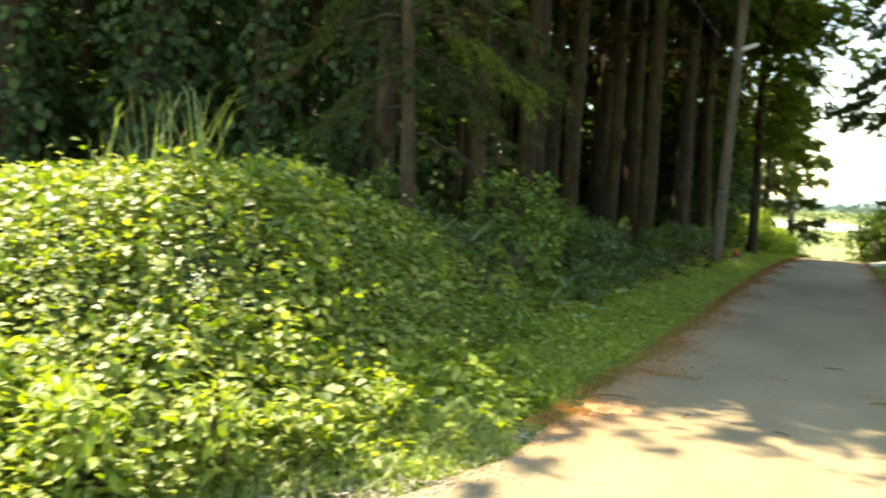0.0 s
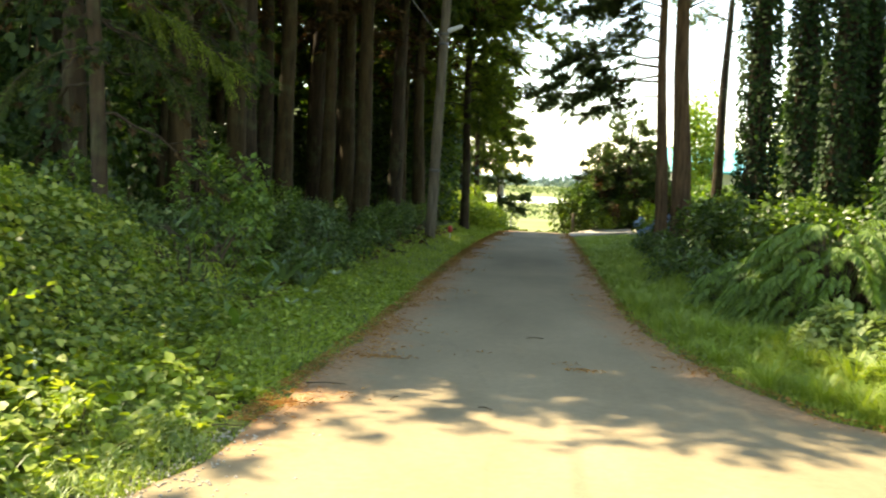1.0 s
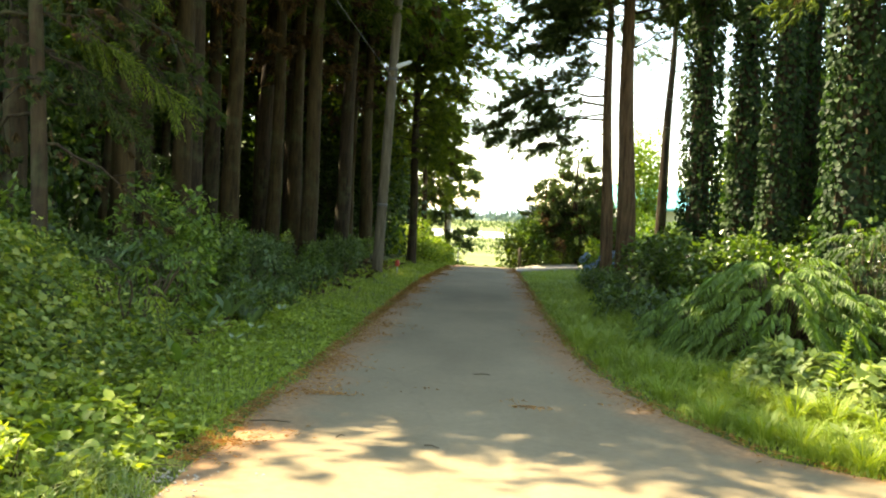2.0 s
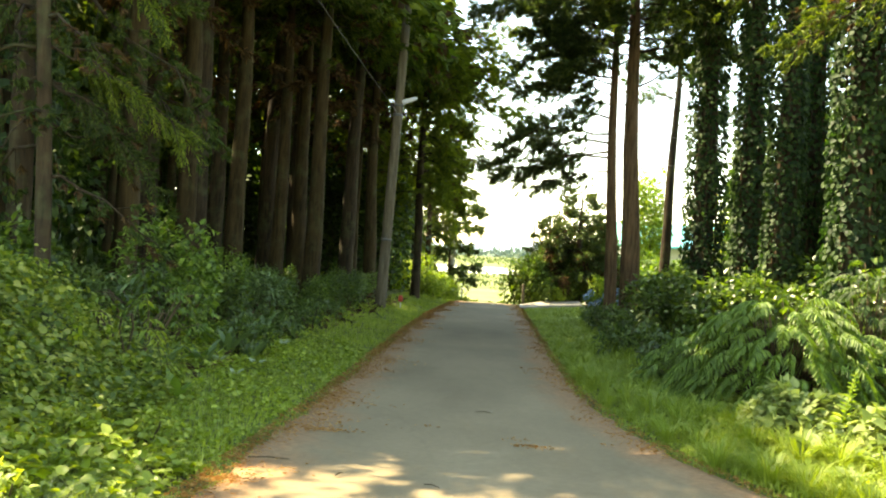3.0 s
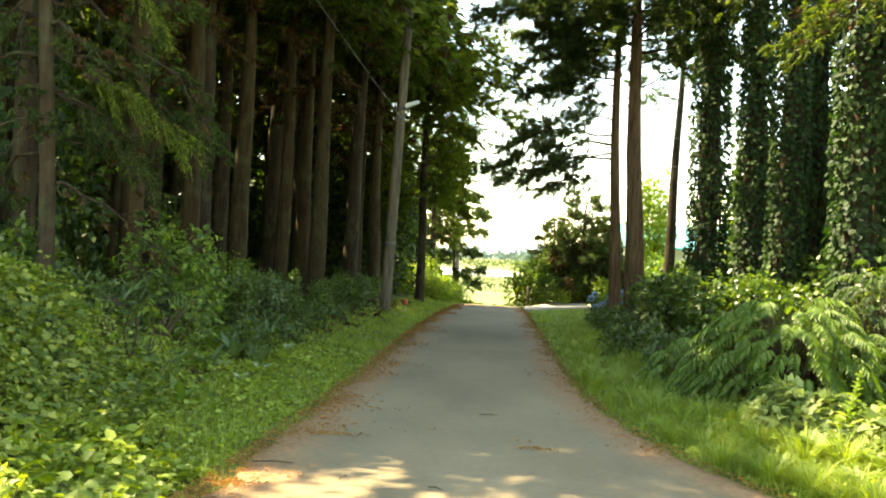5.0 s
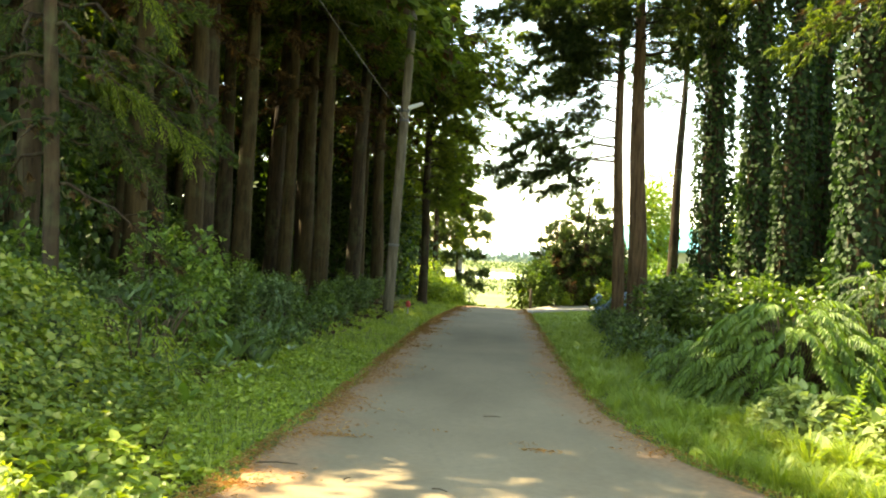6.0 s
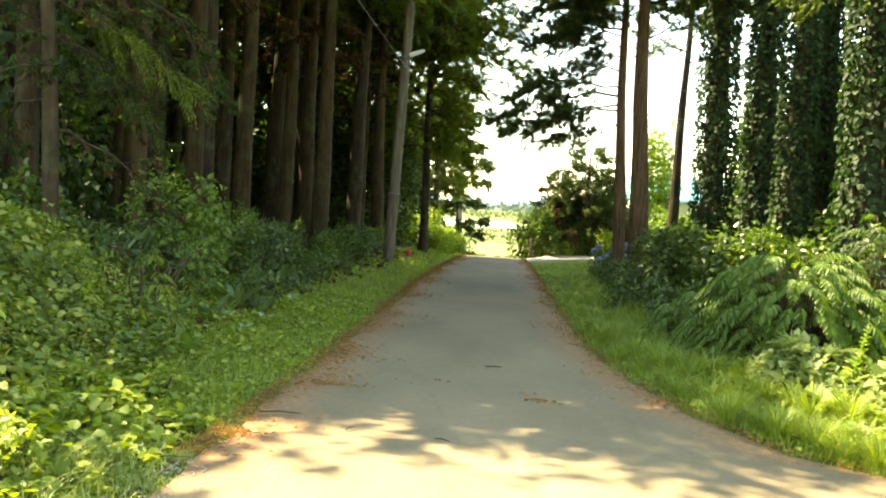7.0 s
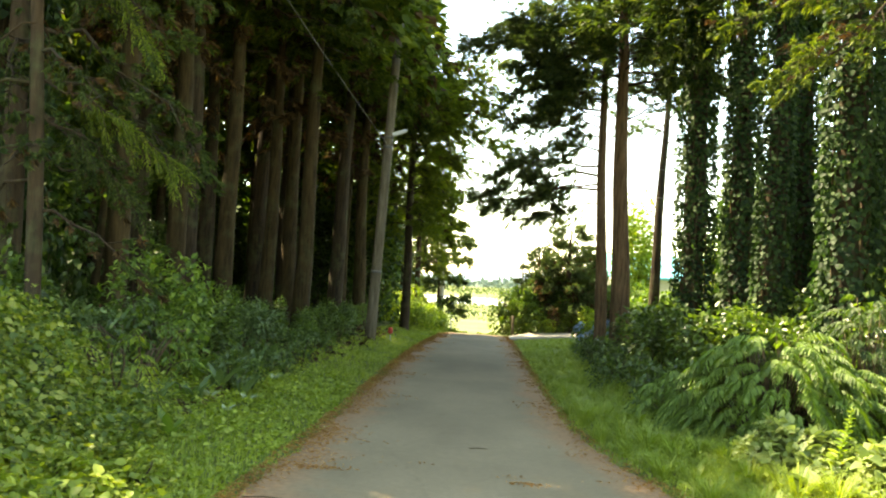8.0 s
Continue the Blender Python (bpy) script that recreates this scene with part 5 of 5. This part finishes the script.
def house():
    ob = thing("house", (12.5, 62.0, -2.75), "low house with a turquoise metal roof behind the trees", "house")

    def box(name, cx, cy, cz, sx, sy, sz, mat, parent, bev=0.02):
        bm = bmesh.new()
        bmesh.ops.create_cube(bm, size=1.0)
        for v in bm.verts:
            v.co = Vector((v.co.x * sx + cx, v.co.y * sy + cy, v.co.z * sz + cz))
        bmesh.ops.bevel(bm, geom=list(bm.edges), offset=bev, segments=1, affect="EDGES")
        return part(name, bm, M[mat], parent)

    box("wall", 0, 0, 2.5, 8.6, 6.0, 5.2, "wallpaint", ob)
    bm = bmesh.new()
    prof = [(-3.6, 5.05), (0, 6.5), (3.6, 5.05), (3.6, 5.2), (0, 6.66), (-3.6, 5.2)]
    ends = [[bm.verts.new((sx, y, z)) for y, z in prof] for sx in (-4.9, 4.9)]
    for k in range(6):
        bm.faces.new((ends[0][k], ends[0][(k + 1) % 6], ends[1][(k + 1) % 6], ends[1][k]))
    bm.faces.new(ends[0][::-1])
    bm.faces.new(ends[1])
    bmesh.ops.recalc_face_normals(bm, faces=bm.faces)
    roof = part("roof", bm, M["roof"], ob, "turquoise painted metal roof")
    for k in range(16):
        bm = bmesh.new()
        x = -4.6 + k * 0.613
        vs = [bm.verts.new(c) for c in ((x, -3.6, 5.2), (x + 0.05, -3.6, 5.2), (x + 0.05, -3.6, 5.26), (x, -3.6, 5.26), (x, 0, 6.66), (x + 0.05, 0, 6.66), (x + 0.05, 0, 6.72), (x, 0, 6.72))]
        for q4 in ((0, 1, 2, 3), (4, 7, 6, 5), (3, 2, 6, 7), (0, 3, 7, 4), (1, 5, 6, 2)):
            bm.faces.new([vs[i] for i in q4])
        part("seam", bm, M["roof"], roof)
    for wx in (-2.6, 0.2, 2.8):
        win = box("window", wx, -3.02, 3.6, 1.5, 0.08, 1.1, "lampwhite", ob)
        box("pane", wx, -3.075, 3.6, 1.36, 0.03, 0.96, "glass", win, 0.005)


house()


# ---------------------------------------------------------------- poles, lamp, wires
def lamp_pole():
    base = Vector((-3.19, 28.0, GZ(-3.19, 28.0)))
    ob = thing("utility_pole", base, "weathered leaning utility pole with a small street lamp", "pole")
    top = np.array([0.30, 0.0, 9.6])
    ts = np.linspace(-0.04, 1, 12)
    v, f = tube(ts[:, None] * top, np.linspace(0.165, 0.115, 12), 16, 0.012)
    attach("shaft", smooth(fast_mesh("shaft", v, f, M["pole"])), ob)
    for z in (2.0, 5.65, 5.93, 8.3):
        t = z / top[2]
        rr = 0.165 - 0.05 * t
        v, f = tube(np.array([top * (t - 0.004), top * (t + 0.004)]), (rr + 0.008, rr + 0.008), 16)
        attach("band", fast_mesh("band", v, f, M["wire"]), ob, "dull steel strap")
    c = top * (5.93 / top[2])
    v, f = tube(np.array([c + (0.10, -0.05, 0.0), c + (0.18, -0.10, 0.10), c + (0.25, -0.12, 0.12)]), (0.02, 0.02, 0.02), 8)
    return ob, c, (v, f)


pole, lamp_at, arm = lamp_pole()
lamp = attach("lamp_arm", smooth(fast_mesh("lamp_arm", *arm, M["steel"])), pole, "short steel lamp bracket")
bm = bmesh.new()
bmesh.ops.create_cube(bm, size=1.0)
for v in bm.verts:
    k = 0.75 if v.co.x > 0 else 1.0
    v.co = Vector((v.co.x * 0.46, v.co.y * 0.17 * k, v.co.z * 0.12 * k))
bmesh.ops.bevel(bm, geom=list(bm.edges), offset=0.03, segments=3, affect="EDGES")
bmesh.ops.transform(bm, matrix=Matrix.Translation(Vector(lamp_at) + Vector((0.33, -0.13, 0.15))) @ Euler((0, radians(-20), 0)).to_matrix().to_4x4(), verts=bm.verts)
part("lamp_head", bm, M["lampwhite"], lamp, "white enamelled lamp housing")


def wire(points, r, name, label):
    v, f = tube(points, [r] * len(points), 5)
    return tagged(attach(name, fast_mesh(name, v, f, M["wire"])), label, "wire")


def sagging(a, b, sag, n=14):
    t = np.linspace(0, 1, n)[:, None]
    p = np.array(a) + (np.array(b) - np.array(a)) * t
    p[:, 2] -= sag * np.sin(np.pi * t[:, 0])
    return p


wire(sagging((-3.0, 27.9, 5.35), (-4.9, 4.0, 8.3), 0.25), 0.008, "overhead_wire", "thin service wire running from the lamp pole over the wood")
wire(sagging((4.1, 34.0, 6.1), (16.0, 34.5, 5.2), 0.15), 0.010, "overhead_wire", "thin wire strung behind the ivy-clad trees")
wire(sagging((4.1, 34.0, 5.1), (16.0, 34.5, 4.2), 0.15), 0.010, "overhead_wire", "thin wire strung behind the ivy-clad trees")


def plain_pole(x, y, top_z, r, mat, label, name="utility_pole"):
    z0 = GZ(x, y)
    ob = thing(name, (x, y, z0), label, "pole")
    v, f = tube(np.stack([np.zeros(6), np.zeros(6), np.linspace(-0.2, top_z - z0, 6)], 1), np.linspace(r, r * 0.8, 6), 12)
    attach("shaft", smooth(fast_mesh("shaft", v, f, M[mat])), ob)
    for z in (0.72, 0.86):
        v, f = tube(np.array([(0, 0, (top_z - z0) * z - 0.02), (0, 0, (top_z - z0) * z + 0.02)]), (r * 1.04, r * 1.04), 12)
        attach("band", fast_mesh("band", v, f, M["steel"]), ob)
    return ob


plain_pole(-2.4, 58.0, 7.4, 0.16, "concrete", "pale grey concrete utility pole past the lane's end")
plain_pole(-1.75, 58.5, 0.6, 0.045, "steel", "thin grey marker post by the field", "marker_post")
plain_pole(2.06, 50.0, 3.6, 0.07, "concrete", "slim pale post behind the garden hedge", "garden_post")

# gate post and boards at the lane's end
gate = thing("gate_post", (1.45, 43.0, GZ(1.45, 43.0)), "weathered pale post at the corner of the driveway", "post")
v, f = tube(np.array([(0, 0, -0.2), (0, 0, 0.9), (0.01, 0, 0.95)]), (0.07, 0.065, 0.04), 8, 0.05)
attach("shaft", fast_mesh("shaft", v, f, M["pole"]), gate)
v, f = tube(np.array([(0.02, 0, 0.86), (-0.16, 0.02, 0.84)]), (0.025, 0.02), 6)
attach("crossbar", fast_mesh("crossbar", v, f, M["twig"]), gate)

# small red marker on the verge
red = thing("red_marker", (-2.75, 29.6, GZ(-2.75, 29.6)), "small red marker standing in the verge by the pole", "marker")
v, f = tube(np.array([(0, 0, -0.1), (0, 0, 0.30)]), (0.012, 0.012), 6)
attach("stake", fast_mesh("stake", v, f, M["steel"]), red)
v, f = tube(np.array([(0, 0, 0.26), (0, 0, 0.29), (0, 0, 0.42), (0, 0, 0.46)]), (0.045, 0.07, 0.07, 0.04), 12)
attach("cap", smooth(fast_mesh("cap", v, f, M["red"])), red, "red painted head")

# ---------------------------------------------------------------- grass, ground leaves, litter
def strip_points(n, side, y0, y1, width, power=1.0):
    y = y0 + (y1 - y0) * rng.random(n) ** 1.9
    u = rng.random(n) ** power * width
    x = road_left(y) + 0.10 - u if side < 0 else road_right(y) - 0.08 + u
    return x, y, u


def grass(name, n, side, y0, y1, width, h0, h1, label, mat="grass", lean=0.6, power=1.0):
    x, y, u = strip_points(n, side, y0, y1, width, power)
    keep = rng.random(n) < 0.35 + 0.65 * step((wave(x, y, 1.5, side) + 0.9) / 1.2)
    x, y, u = x[keep], y[keep], u[keep]
    n = len(x)
    P = np.stack([x, y, ground_z(x, y) + 0.01], 1)
    P[:, 2] = np.maximum(P[:, 2], lane_z(y) - 0.005)
    tall = (h0 + (h1 - h0) * rng.random(n)) * (0.35 + 0.65 * step(u / 0.5)) * (0.8 + 0.35 * wave(x, y, 1.1, 2))
    far = 1 + y / 22
    v, f = blades(P, tall, rng.uniform(0.004, 0.008, n) * far, tall * rng.uniform(0.2, lean * 2, n), rng.uniform(0, 6.28, n))
    ob = attach(name, fast_mesh(name, v, f, M[mat]))
    return tagged(ob, label, "grass", kind="stuff")


grass("verge_grass", 38000, -1, 4.2, 44, 1.9, 0.06, 0.15, "short bright green grass on the verge below the cedars")
grass("verge_grass", 50000, 1, 6.0, 38.3, 2.3, 0.07, 0.18, "long soft bending grass along the lane", "grass", 1.0)
grass("verge_grass", 9000, 1, 5.4, 9.0, 4.0, 0.10, 0.24, "long sunlit grass at the lane's mouth", "grass", 0.8)
grass("verge_grass", 2600, -1, 3.2, 5.2, 0.7, 0.12, 0.30, "tufts of sunlit yellow-green grass at the lane's edge", "reed", 0.9)


def grass_tuft(x, y, n, height, mat, label, group):
    """One tussock: long blades that fan out from a foot and bend over."""
    ob = thing("grass_tuft", (x, y, GZ(x, y)), label, "grass", group)
    a = rng.uniform(0, 6.28, n)
    rad = 0.07 * np.sqrt(rng.random(n))
    P = np.stack([rad * np.cos(a), rad * np.sin(a), np.zeros(n)], 1)
    h = height * rng.uniform(0.55, 1.1, n)
    v, f = blades(P, h, rng.uniform(0.007, 0.013, n), h * rng.uniform(0.4, 1.7, n), a + rng.normal(0, 0.5, n))
    tagged(attach("tussock", fast_mesh("tussock", v, f, M[mat]), ob), kind="stuff")
    return ob


tufts = [grass_tuft(0, 0, 110, h, "grass", "long arching tussock of green grass beside the lane", "grass tussocks by the lane") for h in (0.27, 0.33, 0.38)]
spots = []
for i in range(130):
    y = 6.2 + 13.0 * (i / 129.0) ** 1.5
    spots.append((float(road_right(y)) + 0.12 + 1.15 * ((i * 0.618) % 1.0), y, 0.62 + 0.42 * ((i * 0.37) % 1.0)))
scatter(tufts, spots)
sunny = [grass_tuft(0, 0, 60, 0.34, "reed", "sunlit yellow-green grass tuft at the mouth of the lane", "grass tufts at the lane's mouth")]
scatter(sunny, [(-2.25, 4.75, 1.0), (-2.42, 4.5, 0.8), (-2.12, 5.05, 0.7), (-2.6, 4.2, 0.9), (-2.3, 5.5, 0.6)])


def ground_leaves(name, n, xs, ys, size, mat, label, lift=0.12):
    x, y = rng.uniform(*xs, n), ys[0] + (ys[1] - ys[0]) * rng.random(n) ** 1.6
    u = np.where(x < 0, road_left(y) - x, x - road_right(y))
    keep = (u > 0.05 + 0.12 * rng.random(n)) & (rng.random(n) < 0.25 + 0.75 * step((wave(x, y, 1.9, 1) + 0.7) / 1.2))
    x, y, u = x[keep], y[keep], u[keep]
    n = len(x)
    P = np.stack([x, y, ground_z(x, y) + 0.02 + lift * rng.random(n) * step(u / 0.6)], 1)
    N = unit(rng.normal(0, 0.35, (n, 3)) + np.array([0, 0, 1.0]))
    D = unit(np.cross(N, rng.normal(0, 1, (n, 3))))
    L = size * rng.uniform(0.6, 1.3, n) * (1 + y / 40)
    v, f = leaves(P, D, N, L, L * 0.8, "ovate")
    return tagged(attach(name, fast_mesh(name, v, f, M[mat])), label, "plants", kind="stuff")


ground_leaves("ground_cover", 26000, (-4.2, -1.75), (2.6, 16), 0.045, "weed", "low clover-like leaves covering the verge")
ground_leaves("ground_cover", 16000, (-3.6, -1.9), (2.6, 6.5), 0.07, "weed", "leafy weeds spilling out from the thicket", 0.26)
ground_leaves("ground_cover", 9000, (1.2, 5.5), (5.5, 14), 0.05, "weed", "low leaves between the grass of the lane", 0.16)
ground_leaves("woodland_litter", 12000, (-14, -3), (8, 34), 0.10, "dead", "brown fallen leaves on the floor of the wood", 0.05)

# leafy herbs at the mouth of the lane
herbs = pattern_set("leafy_herb", [(0.28, 0.28, 0.55), (0.3, 0.26, 0.42)], 260, 0.085, "lance", "weed", "leafy light green weed at the foot of the thicket", "weeds at the thicket's foot", 111, 0.4)
scatter(herbs, [(-2.75, 3.5, 1.0), (-3.1, 3.1, 1.2), (-2.5, 3.9, 0.8), (-3.5, 3.3, 1.3), (-2.35, 4.6, 0.7), (-3.3, 3.8, 1.1), (-3.9, 3.2, 1.5), (-2.5, 5.4, 0.8), (-2.6, 6.2, 0.8), (-4.4, 3.4, 1.3), (-2.9, 4.4, 1.1), (-2.45, 7.0, 0.7)])


def litter():
    """Fallen cedar needles: rust-coloured slivers in drifts along both edges and in a few clumps."""
    m = 15000
    ys = 5.7 + 36 * rng.random(m) ** 1.2
    left = rng.random(m) < 0.7
    u = np.abs(rng.normal(0, 0.22, m)) * (0.5 + step((wave(ys, ys * 0, 0.8) + 0.4) / 0.9))
    xs = np.where(left, road_left(ys) - 0.08 + u, road_right(ys) + 0.06 - u * 0.8)
    clumps = ((0.45, 8.2, 0.09, 0.05, 70), (0.36, 8.5, 0.07, 0.04, 18), (-1.40, 8.34, 0.16, 0.05, 170), (-1.66, 6.26, 0.10, 0.07, 200), (-0.5, 8.9, 0.04, 0.03, 8), (1.5, 8.6, 0.08, 0.15, 90), (-1.6, 10.2, 0.10, 0.4, 260))
    for cx, cy, sx, sy, n in clumps:
        xs = np.concatenate([xs, rng.normal(cx, sx, n)])
        ys = np.concatenate([ys, rng.normal(cy, sy, n)])
    n = len(xs)
    P = np.stack([xs, ys, lane_z(ys) + 0.034 + 0.012 * rng.random(n)], 1)
    a = rng.uniform(0, 6.28, n)
    D = np.stack([np.cos(a), np.sin(a), rng.normal(0, 0.06, n)], 1)
    L = rng.uniform(0.02, 0.05, n) * (1 + ys / 40)
    v, f = leaves(P, D, unit(rng.normal(0, 0.25, (n, 3)) + np.array([0, 0, 1])), L, L * rng.uniform(0.05, 0.12, n))
    tagged(attach("needle_litter", fast_mesh("needle_litter", v, f, M["needle"])), "rust-brown fallen cedar needles along the edges of the lane", "needles", kind="stuff")


litter()

# fallen sticks on the lane
for x, y, a, L in ((-1.52, 6.95, 0.1, 0.30), (-1.85, 5.5, 0.3, 0.28), (-0.30, 6.45, -0.5, 0.12), (-0.95, 6.6, 1.2, 0.10), (0.02, 9.9, 0.15, 0.18)):
    z = float(lane_z(y)) + 0.045
    d = np.array([math.cos(a), math.sin(a), 0.0]) * L / 2
    c = np.array([x, y, z])
    v, f = tube(np.stack([c - d, c + np.array([0, 0.012, 0.006]), c + d]), (0.004, 0.005, 0.003), 6, 0.1)
    tagged(attach("stick", fast_mesh("stick", v, f, M["twig"])), "short dry stick lying on the lane", "stick", "sticks on the lane")


def gravel():
    n = 1500
    x, y = rng.normal(-2.05, 0.25, n), rng.uniform(3.3, 5.6, n)
    s = rng.uniform(0.005, 0.016, n)
    base = np.array([(1, 0, 0), (0, 1, 0), (-1, 0, 0), (0, -1, 0), (0, 0, 0.8), (0, 0, -0.8)], float)
    tri = np.array([(0, 1, 4), (1, 2, 4), (2, 3, 4), (3, 0, 4), (1, 0, 5), (2, 1, 5), (3, 2, 5), (0, 3, 5)])
    z = np.maximum(ground_z(x, y), lane_z(y) + 0.015)
    V = np.stack([x, y, z], 1)[:, None] + base[None] * s[:, None, None] * rng.uniform(0.6, 1.3, (n, 6, 1))
    F = tri[None] + (np.arange(n) * 6)[:, None, None]
    tagged(attach("gravel", fast_mesh("gravel", V.reshape(-1, 3), F.reshape(-1, 3), M["drive"])), "loose pale gravel at the corner of the lane", "gravel", kind="stuff")


gravel()
